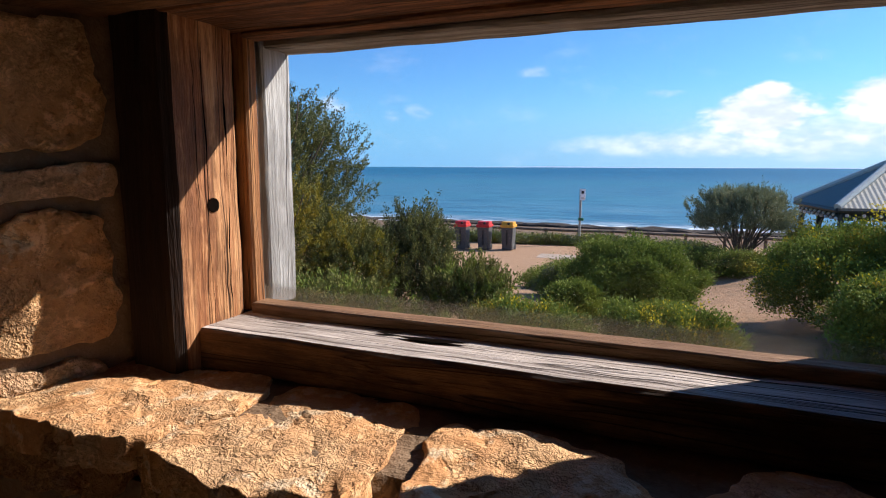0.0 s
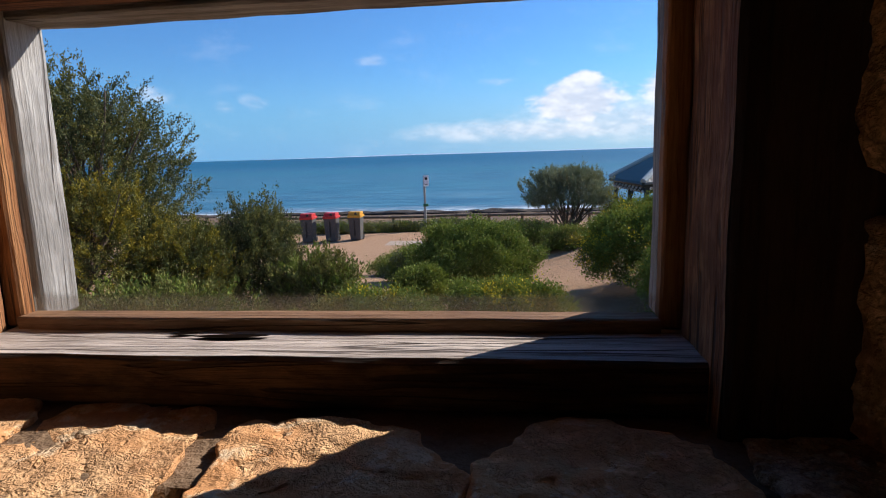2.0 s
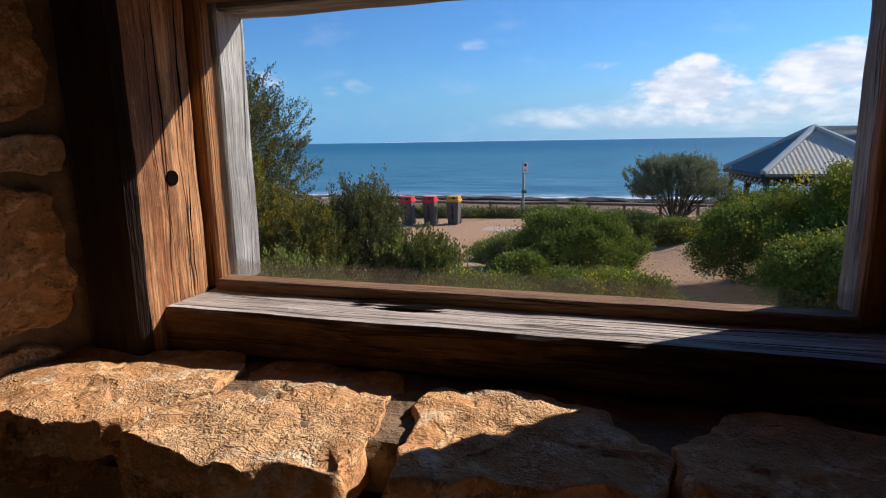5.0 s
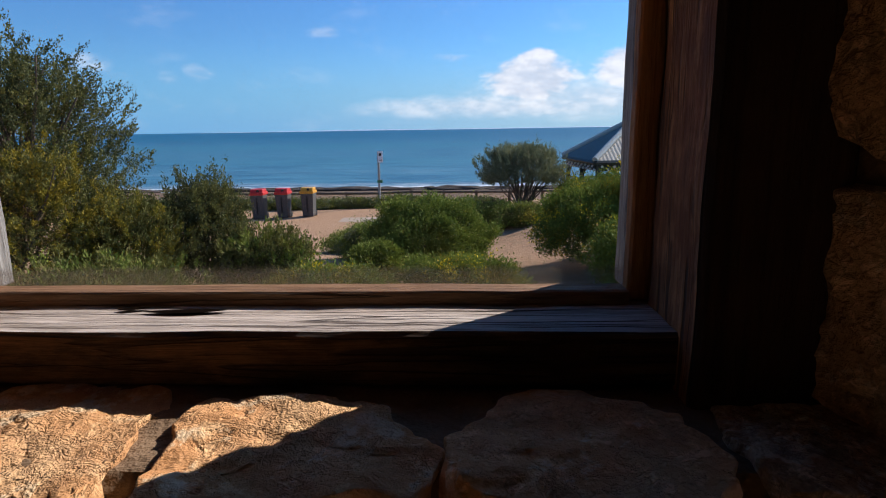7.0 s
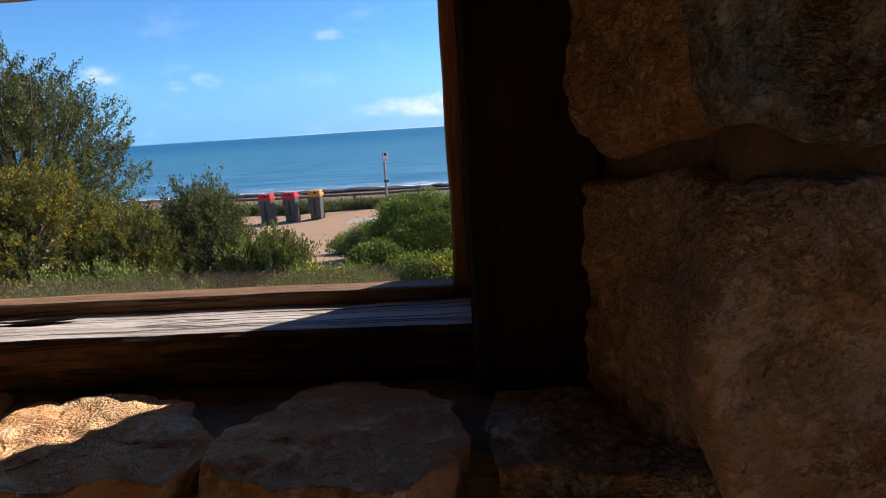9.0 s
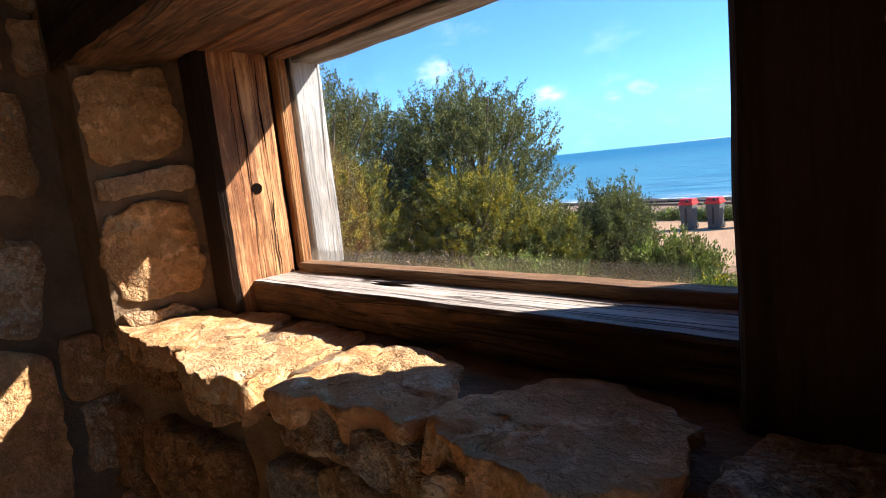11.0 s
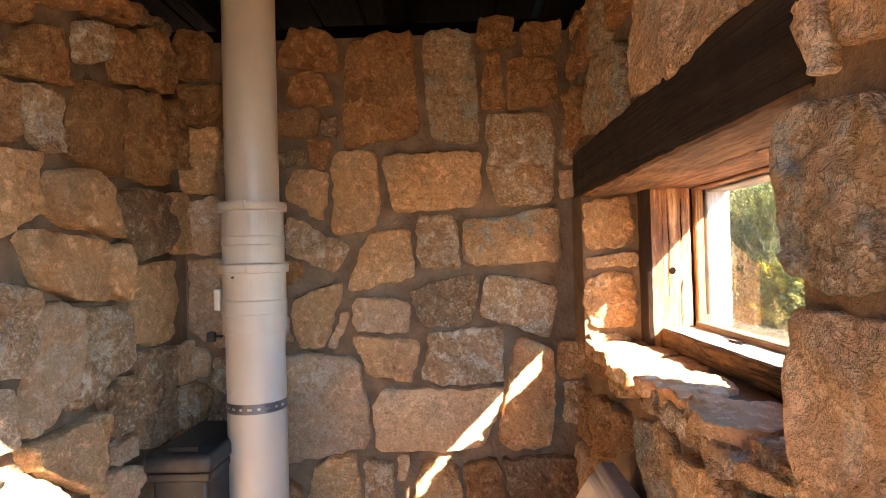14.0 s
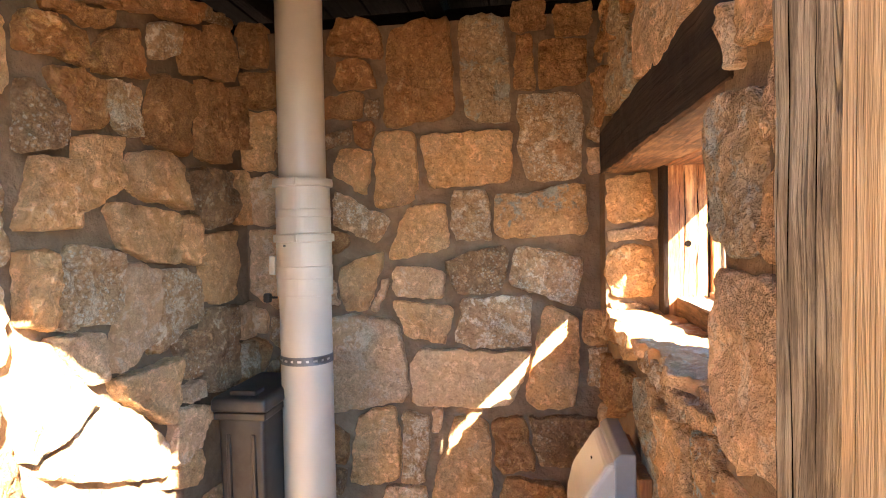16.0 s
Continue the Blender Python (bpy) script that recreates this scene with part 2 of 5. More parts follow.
BLACKISH = (0.03, 0.018, 0.012)
WOOD = {
    "post": surface("old_red_timber_upright", wood_look((0.47, 0.245, 0.108), (0.25, 0.095, 0.035), BLACKISH, 2, 1.0, 0.85, 0.45, 0.016, 0.016, 0.6), 0.75),
    "head": surface("old_red_timber_lengthwise", wood_look((0.24, 0.105, 0.042), (0.11, 0.044, 0.018), BLACKISH, 0, 1.0, 0.8, 0.35, 0.020, 0.03, 0.7), 0.8),
    "rail": surface("brown_timber_rail", wood_look((0.33, 0.20, 0.11), (0.22, 0.12, 0.06), BLACKISH, 0, 1.2), 0.75),
    "stile": surface("brown_timber_stile", wood_look((0.40, 0.19, 0.07), (0.26, 0.11, 0.04), BLACKISH, 2, 1.2), 0.75),
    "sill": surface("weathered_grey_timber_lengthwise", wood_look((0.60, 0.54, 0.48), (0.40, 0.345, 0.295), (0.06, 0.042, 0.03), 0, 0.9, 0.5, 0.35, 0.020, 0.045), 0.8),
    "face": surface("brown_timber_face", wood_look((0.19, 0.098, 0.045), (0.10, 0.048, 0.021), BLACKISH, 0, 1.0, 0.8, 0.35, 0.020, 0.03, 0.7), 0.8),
    "grey": surface("weathered_grey_timber_upright", wood_look((0.43, 0.42, 0.40), (0.28, 0.265, 0.245), (0.075, 0.062, 0.052), 2, 0.9, 0.7, 0.5, 0.022, 0.03), 0.85),
    "greyline": surface("weathered_grey_timber_head", wood_look((0.30, 0.27, 0.24), (0.16, 0.135, 0.11), (0.05, 0.04, 0.03), 0, 0.9, 0.7, 0.5, 0.022, 0.03), 0.85),
    "dark": surface("near_black_timber", wood_look((0.042, 0.026, 0.017), (0.016, 0.010, 0.007), (0.008, 0.006, 0.005), 0, 0.7), 0.8),
    # Dark old upright timber with room shade mixed into its colour.
    "shaded": surface("shade_black_timber_upright", wood_look((0.045, 0.024, 0.014), (0.018, 0.010, 0.007), (0.008, 0.006, 0.005), 2, 0.7), 0.8),
    "board": surface("weathered_brown_board", wood_look((0.45, 0.355, 0.215), (0.26, 0.190, 0.105), (0.06, 0.044, 0.028), 2, 1.5, 0.45, 0.45, 0.010, 0.03, 0.7), 0.85),
    "pine": surface("fresh_pine", wood_look((0.58, 0.40, 0.205), (0.50, 0.325, 0.15), (0.34, 0.20, 0.08), 2, 0.6), 0.6),
    # Far darker than timber: shade under the roof is put into this colour.
    "roof": surface("shade_black_roof_timber", wood_look((0.005, 0.0035, 0.0025), (0.003, 0.002, 0.0015), (0.001, 0.001, 0.001), 0, 0.7), 0.95, 0.0, 0.03),
    "back": surface("reddish_backing_board", wood_look((0.34, 0.14, 0.045), (0.24, 0.09, 0.03), BLACKISH, 2, 0.8), 0.5),
}


def plain(name, col, rough, var=0.12, metal=0.0, spec=0.4, scale=22.0):
    def build(n, pos, rnd):
        a, b = n.noise(pos, scale, 4.0, 0.6), n.noise(pos, scale * 9, 3.0, 0.6)
        c = n.mix(n.math("MULTIPLY", n.step(a, 0.35, 0.7), 1.0), tuple(x * (1 - var) for x in col) + (1,), tuple(min(1, x * (1 + var)) for x in col) + (1,))
        return c, n.math("MULTIPLY", b, 0.0003)
    return surface(name, build, rough, metal, spec)


PVC = plain("white_pvc", (0.49, 0.44, 0.345), 0.35, 0.05, 0, 0.5, 5.0)
STRAP = plain("galvanised_strap", (0.14, 0.15, 0.16), 0.45, 0.2, 0.8)
BRIGHT = plain("bare_metal", (0.55, 0.55, 0.54), 0.4, 0.1, 0.9)
BLACK = plain("black_plastic", (0.012, 0.012, 0.012), 0.5)
BIN_GREY = plain("charcoal_plastic", (0.024, 0.023, 0.022), 0.42, 0.25)
COVER = plain("off_white_plastic", (0.57, 0.505, 0.39), 0.32, 0.05, 0, 0.5, 4.0)
CASE = plain("grey_plastic", (0.26, 0.245, 0.215), 0.4, 0.06)
HOLE = plain("dark_void", (0.006, 0.004, 0.003), 1.0, 0.12, 0.0, 0.0)


def leaf_look(a, b, c):
    def build(n, pos, rnd):
        isl = n.add("ShaderNodeNewGeometry").outputs["Random Per Island"]
        big = n.noise(pos, 1.6, 3.0, 0.6)
        col = n.ramp(isl, (0.0, a), (0.55, b), (1.0, c))
        col = n.mix(n.math("MULTIPLY", n.step(big, 0.40, 0.62), 0.5), col, (*c, 1))
        return col, None
    return build


def leaf(name, a, b, c):
    """Leaves let some of the sun through."""
    mat = surface(name, leaf_look(a, b, c), 0.75, 0, 0.15)
    tree = mat.node_tree
    body = next(k for k in tree.nodes if k.type == "BSDF_PRINCIPLED")
    outlet = next(k for k in tree.nodes if k.type == "OUTPUT_MATERIAL")
    thin, both = tree.nodes.new("ShaderNodeBsdfTranslucent"), tree.nodes.new("ShaderNodeMixShader")
    tree.links.new(body.inputs["Base Color"].links[0].from_socket, thin.inputs["Color"])
    both.inputs[0].default_value = 0.22
    tree.links.new(body.outputs[0], both.inputs[1])
    tree.links.new(thin.outputs[0], both.inputs[2])
    tree.links.new(both.outputs[0], outlet.inputs["Surface"])
    return mat


LEAF = {
    "olive": leaf("olive_foliage", (0.066, 0.078, 0.026), (0.132, 0.142, 0.040), (0.220, 0.205, 0.052)),
    "dusk": leaf("dark_olive_foliage", (0.045, 0.058, 0.026), (0.090, 0.105, 0.044), (0.150, 0.160, 0.062)),
    "green": leaf("green_foliage", (0.075, 0.112, 0.022), (0.160, 0.215, 0.036), (0.255, 0.295, 0.050)),
    "grey": leaf("grey_green_foliage", (0.085, 0.105, 0.060), (0.145, 0.168, 0.090), (0.210, 0.225, 0.120)),
    "sage": leaf("sage_foliage", (0.13, 0.155, 0.085), (0.20, 0.225, 0.125), (0.27, 0.285, 0.16)),
    "gold": leaf("yellow_green_foliage", (0.130, 0.130, 0.022), (0.240, 0.210, 0.026), (0.360, 0.270, 0.030)),
    "bloom": leaf("yellow_flowers", (0.60, 0.45, 0.02), (0.70, 0.54, 0.03), (0.80, 0.64, 0.05)),
}
BARK = plain("grey_bark", (0.15, 0.115, 0.085), 0.95, 0.3, 0, 0.1, 9.0)


def sand_look(n, pos, rnd):
    xyz = n.add("ShaderNodeSeparateXYZ", {0: pos}).outputs
    a, b, c = n.noise(pos, 0.7, 5.0, 0.65), n.noise(pos, 9.0, 5.0, 0.7), n.noise(pos, 90.0, 3.0, 0.7)
    col = n.mix(n.step(b, 0.3, 0.7), (0.35, 0.205, 0.118, 1), (0.45, 0.285, 0.175, 1))
    litter = n.math("MULTIPLY", n.step(n.math("ADD", n.math("MULTIPLY", a, 0.5), n.math("MULTIPLY", b, 0.5)), 0.50, 0.60), n.step(xyz[1], 15.0, 13.0))
    col = n.mix(n.math("MULTIPLY", litter, 0.7), col, (0.16, 0.11, 0.065, 1))
    wrack = n.math("MULTIPLY", n.step(n.math("ADD", b, n.math("MULTIPLY", a, 0.6)), 0.62, 0.82), n.step(xyz[1], 27.0, 30.0))
    wrack = n.math("MAXIMUM", wrack, n.math("MULTIPLY", n.step(xyz[1], 34.0, 38.0), n.step(xyz[1], 47.0, 44.0)))
    col = n.mix(n.math("MULTIPLY", wrack, 0.8), col, (0.085, 0.065, 0.05, 1))
    return col, n.math("ADD", n.math("MULTIPLY", b, 0.05), n.math("MULTIPLY", c, 0.004))


SAND = surface("dune_sand", sand_look, 0.95, 0, 0.1)


def sea_look(n, pos, rnd):
    xyz = n.add("ShaderNodeSeparateXYZ", {0: pos}).outputs
    flat = n.add("ShaderNodeMapping", {"Vector": pos, "Scale": (0.22, 1.0, 1.0)}).outputs[0]
    far = n.add("ShaderNodeMapping", {"Vector": pos, "Scale": (0.05, 0.35, 1.0)}).outputs[0]
    w1, w2, w3 = n.noise(flat, 0.35, 5.0, 0.65), n.noise(flat, 2.2, 4.0, 0.6), n.noise(far, 0.03, 4.0, 0.6)
    deep = n.step(xyz[1], 50.0, 420.0)
    col = n.mix(deep, (0.055, 0.19, 0.275, 1), (0.006, 0.105, 0.205, 1))
    col = n.mix(n.math("MULTIPLY", n.step(w3, 0.42, 0.66), 0.5), col, (0.022, 0.20, 0.255, 1))
    streaks = n.add("ShaderNodeMapping", {"Vector": pos, "Scale": (0.10, 0.34, 1.0)}).outputs[0]
    w4 = n.noise(streaks, 1.0, 6.0, 0.7)
    col = n.mix(n.math("MULTIPLY", n.step(w4, 0.46, 0.60), 0.55), col, (0.012, 0.085, 0.17, 1))
    col = n.mix(n.math("MULTIPLY", n.step(w4, 0.48, 0.36), 0.5), col, (0.09, 0.23, 0.32, 1))
    edge = n.math("ADD", xyz[1], n.math("MULTIPLY", w1, 10.0))
    foam = n.math("MULTIPLY", n.step(edge, 54.5, 51.0), n.step(w2, 0.40, 0.56))
    band = n.math("MULTIPLY", n.math("MULTIPLY", n.step(edge, 66.0, 68.0), n.step(edge, 72.0, 69.0)), n.step(w1, 0.48, 0.6))
    col = n.mix(n.math("MAXIMUM", foam, n.math("MULTIPLY", band, 0.06)), col, (0.78, 0.80, 0.80, 1))
    return col, n.math("ADD", n.math("MULTIPLY", w1, 0.5), n.math("MULTIPLY", w2, 0.09))


SEA = surface("sea_water", sea_look, 0.5, 0, 0.12)


def glass_material():
    mat = bpy.data.materials.new("window_glass")
    mat.use_nodes = True
    n = Nodes(mat.node_tree)
    pos = n.add("ShaderNodeNewGeometry").outputs["Position"]
    z = n.add("ShaderNodeSeparateXYZ", {0: pos}).outputs[2]
    gloss = n.add("ShaderNodeBsdfGlossy", {"Roughness": 0.02, "Color": (1, 1, 1, 1)})
    clear = n.add("ShaderNodeBsdfTransparent", {"Color": (0.95, 0.97, 0.97, 1)})
    fres = n.add("ShaderNodeFresnel", {"IOR": 1.3}).outputs[0]
    pane = n.add("ShaderNodeMixShader", {0: n.math("MULTIPLY", fres, 0.12), 1: clear.outputs[0], 2: gloss.outputs[0]})
    dust = n.add("ShaderNodeBsdfDiffuse", {"Color": (0.5, 0.5, 0.46, 1)})
    smear = n.noise(pos, 30.0, 4.0, 0.7)
    low = n.math("MULTIPLY", n.step(n.math("ADD", z, n.math("MULTIPLY", smear, 0.012)), 1.398, 1.386), 0.22)
    film = n.math("ADD", low, n.math("ADD", 0.016, n.math("MULTIPLY", n.step(smear, 0.5, 0.8), 0.016)))
    both = n.add("ShaderNodeMixShader", {0: film, 1: pane.outputs[0], 2: dust.outputs[0]})
    n.add("ShaderNodeOutputMaterial", {"Surface": both.outputs[0]})
    return mat


GLASS = glass_material()


# ---- building blocks ----
def origin(ob):
    at = Vector((0, 0, 0))
    while ob is not None:
        at += ob.location
        ob = ob.parent
    return at


def thing(name, base, label, category, group="", kind=""):
    ob = new(name)
    ob.location = base
    return tagged(ob, label, category, group, kind)


def part(name, bm, material, parent=None, label="", smooth=False):
    """Links a bmesh given in world coordinates as one mesh under parent."""
    mesh = bpy.data.meshes.new(name)
    if parent is not None:
        bmesh.ops.translate(bm, verts=bm.verts, vec=-origin(parent))
    bmesh.ops.recalc_face_normals(bm, faces=bm.faces)
    for f in bm.faces:
        f.smooth = smooth
    bm.to_mesh(mesh)
    bm.free()
    mesh.materials.append(material)
    ob = new(name, mesh)
    ob.parent = parent
    return tagged(ob, label)


def box(lo, hi, bevel=0.0, bm=None, segments=1):
    bm = bm or bmesh.new()
    got = bmesh.ops.create_cube(bm, size=1.0)["verts"]
    for v in got:
        v.co = Vector([lo[i] + (v.co[i] + 0.5) * (hi[i] - lo[i]) for i in range(3)])
    if bevel:
        edges = {e for v in got for e in v.link_edges}
        bmesh.ops.bevel(bm, geom=list(edges), offset=bevel, segments=segments, affect="EDGES", profile=0.6)
    return bm


def rough_beam(lo, hi, step=0.03, amount=0.004, bevel=0.006, seed=0.0):
    """A hewn timber: a box cut into short lengths with uneven faces."""
    bm = box(lo, hi, bevel)
    size = [hi[i] - lo[i] for i in range(3)]
    for axis in range(3):
        count = min(40, int(size[axis] / step))
        for k in range(1, count):
            at = [0, 0, 0]
            at[axis] = lo[axis] + size[axis] * k / count
            no = [0, 0, 0]
            no[axis] = 1
            bmesh.ops.bisect_plane(bm, geom=bm.verts[:] + bm.edges[:] + bm.faces[:], plane_co=at, plane_no=no)
    for v in bm.verts:
        p = v.co + Vector((seed, seed * 2, seed * 3))
        v.co += Vector((noise.noise(p * 14), noise.noise(p * 14 + Vector((9, 0, 0))), noise.noise(p * 14 + Vector((0, 9, 0))))) * amount
        v.co += Vector((noise.noise(p * 45), noise.noise(p * 45 + Vector((9, 0, 0))), noise.noise(p * 45 + Vector((0, 9, 0))))) * amount * 0.4
    return bm


def tube(a, b, r0, r1=None, sides=16, bm=None, caps=True):
    bm = bm or bmesh.new()
    a, b = Vector(a), Vector(b)
    turn = (b - a).to_track_quat("Z", "Y").to_matrix().to_4x4()
    bmesh.ops.create_cone(bm, cap_ends=caps, segments=sides, radius1=r0, radius2=r0 if r1 is None else r1, depth=(b - a).length,
                          matrix=Matrix.Translation((a + b) / 2) @ turn)
    return bm


def lathe(profile, axis_at, sides=48):
    """A turned shape round an upright axis: profile of (radius, height)."""
    bm = bmesh.new()
    rings = []
    for r, z in profile:
        rings.append([bm.verts.new((axis_at[0] + r * math.cos(2 * math.pi * k / sides), axis_at[1] + r * math.sin(2 * math.pi * k / sides), z)) for k in range(sides)])
    for a, b in zip(rings, rings[1:]):
        for k in range(sides):
            bm.faces.new((a[k], a[(k + 1) % sides], b[(k + 1) % sides], b[k]))
    return bm


# ---- stonework ----
def clip(poly, px, py, nx, ny):
    """Keeps the side of a polygon for which (p - (px, py)) . n <= 0."""
    out = []
    for i, a in enumerate(poly):
        b = poly[(i + 1) % len(poly)]
        da, db = (a[0] - px) * nx + (a[1] - py) * ny, (b[0] - px) * nx + (b[1] - py) * ny
        if da <= 0:
            out.append(a)
        if da * db < 0:
            k = da / (da - db)
            out.append((a[0] + (b[0] - a[0]) * k, a[1] + (b[1] - a[1]) * k))
    return out


def outline(row, rng, grow):
    """The four-sided face of a stone given as (kind, across, up, width, height, rise, lean, taper, skew, ...)."""
    kind, u, v, w, h, rise, lean, taper, skew = row[:9]
    w, h = w + grow * 2, h + grow * 2
    jig = lambda: 1 + rng.uniform(-0.03, 0.03)
    return [(u + sx * w / 2 * (1 + sy * taper) * jig() + sy * h / 2 * lean, v + sy * h / 2 * (1 + sx * skew) * jig() + sx * w / 2 * rise) for sx, sy in ((-1, -1), (1, -1), (1, 1), (-1, 1))]


def widest_gap(a, b):
    """The edge of polygon a that holds b off farthest: (gap, point, outward normal)."""
    best = (-1e9, None, None)
    for i, p in enumerate(a):
        q = a[(i + 1) % len(a)]
        k = math.dist(p, q) or 1e-9
        nx, ny = (q[1] - p[1]) / k, (p[0] - q[0]) / k
        gap = min((c[0] - p[0]) * nx + (c[1] - p[1]) * ny for c in b)
        if gap > best[0]:
            best = (gap, p, (nx, ny))
    return best


def fit_stones(rows, joint, rng, grow):
    """Cuts neighbouring stones back from one another, so that every joint stays open; gives polygons."""
    faces = [outline(r, rng, grow) for r in rows]
    reach = [max(r[3], r[4]) * 0.8 + 0.05 for r in rows]
    polys = []
    for i, face in enumerate(faces):
        poly = face
        for j, other in enumerate(faces):
            if i == j or abs(rows[i][1] - rows[j][1]) > reach[i] + reach[j] or abs(rows[i][2] - rows[j][2]) > reach[i] + reach[j]:
                continue
            ga, pa, na = widest_gap(face, other)
            gb, pb, nb = widest_gap(other, face)
            if max(ga, gb) > joint:
                continue
            if ga >= gb:
                off = (ga - joint) / 2
                poly = clip(poly, pa[0] + na[0] * off, pa[1] + na[1] * off, na[0], na[1])
            else:
                off = (gb + joint) / 2
                poly = clip(poly, pb[0] + nb[0] * off, pb[1] + nb[1] * off, -nb[0], -nb[1])
            if len(poly) < 3:
                break
        polys.append(poly if len(poly) > 2 else None)
    return polys


def rounded(poly, count, times=2, keep=0.10):
    for _ in range(times):
        out = []
        for i, a in enumerate(poly):
            b = poly[(i + 1) % len(poly)]
            out += [(a[0] + (b[0] - a[0]) * keep, a[1] + (b[1] - a[1]) * keep), (b[0] + (a[0] - b[0]) * keep, b[1] + (a[1] - b[1]) * keep)]
        poly = out
        keep = 0.27
    lens = [math.dist(a, poly[(i + 1) % len(poly)]) for i, a in enumerate(poly)]
    total, res, i, run = sum(lens), [], 0, 0.0
    for k in range(count):
        want = total * k / count
        while run + lens[i] < want:
            run += lens[i]
            i += 1
        a, b, f = poly[i], poly[(i + 1) % len(poly)], (want - run) / max(lens[i], 1e-9)
        res.append((a[0] + (b[0] - a[0]) * f, a[1] + (b[1] - a[1]) * f))
    return res


def stone(poly, at, u, v, n, proud, kind, parent, sink=0.03, sides=56, ragged=0.010, relief=0.017, edge=1.0):
    """One rough stone: polygon in the plane through at with axes u and v, standing proud along n."""
    at, u, v, n = Vector(at), Vector(u), Vector(v), Vector(n)
    ring = rounded(poly, sides)
    cu, cv = sum(p[0] for p in ring) / sides, sum(p[1] for p in ring) / sides
    centre = at + u * cu + v * cv
    size = min(1.0, 0.08 / max(0.02, math.sqrt(sum((p[0] - cu) ** 2 + (p[1] - cv) ** 2 for p in ring) / sides)))
    bm = bmesh.new()
    loops = []
    for scale, depth in ((1.0, -sink), (1.0, proud * 0.55), (0.985, proud * 0.88), (0.955, proud), (0.88, proud), (0.77, proud), (0.66, proud), (0.55, proud), (0.44, proud), (0.33, proud), (0.22, proud), (0.10, proud)):
        inset = 1 - (1 - scale) * (size * edge if scale > 0.8 else 1)
        loop = []
        for p in ring:
            w = at + u * (cu + (p[0] - cu) * inset) + v * (cv + (p[1] - cv) * inset)
            d = w + n * depth
            j = Vector((noise.noise(d * 26), noise.noise(d * 26 + Vector((5, 1, 7))), 0)) * ragged
            j += Vector((noise.noise(w * 75), noise.noise(w * 75 + Vector((2, 9, 4))), 0)) * ragged * 0.45
            j += Vector((noise.noise(w * 10 + Vector((3, 8, 2))), noise.noise(w * 10 + Vector((7, 1, 4))), 0)) * ragged * 1.2
            lift = noise.noise(w * 11 + centre * 3) * relief * 1.1 + (0.28 - abs(noise.noise(w * 19 + centre))) * relief * 1.3 + (0.28 - abs(noise.noise(w * 43))) * relief * 0.7 + noise.noise(w * 80) * relief * 0.3
            q = w + u * j.x + v * j.y
            loop.append(bm.verts.new(q + n * (depth + (lift if depth > 0 else 0))))
        loops.append(loop)
    for a, b in zip(loops, loops[1:]):
        for k in range(sides):
            bm.faces.new((a[k], a[(k + 1) % sides], b[(k + 1) % sides], b[k]))
    bm.faces.new(loops[-1])
    bmesh.ops.translate(bm, verts=bm.verts, vec=-centre)
    mesh = bpy.data.meshes.new("stone")
    bmesh.ops.recalc_face_normals(bm, faces=bm.faces)
    for f in bm.faces:
        f.smooth = True
    bm.to_mesh(mesh)
    bm.free()
    mesh.materials.append(STONE[kind])
    ob = new("stone", mesh)
    ob.parent = parent
    ob.location = centre - origin(parent)
    return ob


def coursed(u0, u1, v0, v1, rng, taken=(), low=0.11, high=0.2, kinds="oorpldp"):
    """Random courses of stones for a stretch of wall, leaving out what is taken."""
    out, v = [], v0
    while v < v1 - 0.04:
        h = min(rng.uniform(low, high), v1 - v)
        u = u0 - rng.uniform(0, 0.08)
        while u < u1:
            w = rng.uniform(0.11, 0.27)
            ru, rv, rw, rh = u + w / 2, v + h / 2 + rng.uniform(-0.012, 0.012), w - 0.03, h - 0.03
            free = all(abs(ru - t[1]) > (rw + t[3]) * 0.5 - 0.02 or abs(rv - t[2]) > (rh + t[4]) * 0.5 - 0.02 for t in taken)
            if free:
                out.append((rng.choice(kinds), ru, rv, rw, rh, rng.uniform(-0.12, 0.12), rng.uniform(-0.15, 0.15), rng.uniform(-0.15, 0.15), rng.uniform(-0.12, 0.12)))
            u += w
        v += h
    return out


RELIEF = {"o": 0.75, "p": 0.7, "s": 0.35, "b": 0.35, "r": 1.15, "l": 0.8, "d": 1.0, "t": 0.7, "k": 0.8, "g": 0.9}


def lay(rows, at, u, v, n, parent, seed, joint=0.012, proud=(0.012, 0.03), grow=0.005, relief=0.017, **more):
    rng = random.Random(seed)
    for r, poly in zip(rows, fit_stones(rows, joint, rng, grow)):
        out = rng.uniform(*proud)
        if poly and r[0]:
            stone(poly, at, u, v, n, out, r[0], parent, relief=relief * RELIEF[r[0]], **more)


# ---- the hut ----
END_X, LEFT_Y, WIN_Y, OUT_Y, TOP_Z, OPEN_X = -0.872, -0.975, 0.382, 0.735, 2.335, 1.21


def setting(name, bm, material, label, category="structure"):
    return tagged(part(name, bm, material, None, label), "", category, "", "structure")


floor = setting("floor", box((-1.25, -1.35, -0.12), (1.45, 0.735, 0.0), 0.004), plain("dark_concrete", (0.17, 0.155, 0.135), 0.9, 0.2), "plain grey concrete floor of the stone hut", "floor")
wall_end = setting("wall_end", box((-1.25, -1.35, 0.0), (END_X, OUT_Y, TOP_Z)), MORTAR, "rubble limestone wall with recessed sandy mortar joints", "wall")
wall_left = setting("wall_left", box((END_X, -1.35, 0.0), (OPEN_X + 0.1, LEFT_Y, TOP_Z - 0.02)), MORTAR, "rough limestone rubble wall with bulging stones", "wall")

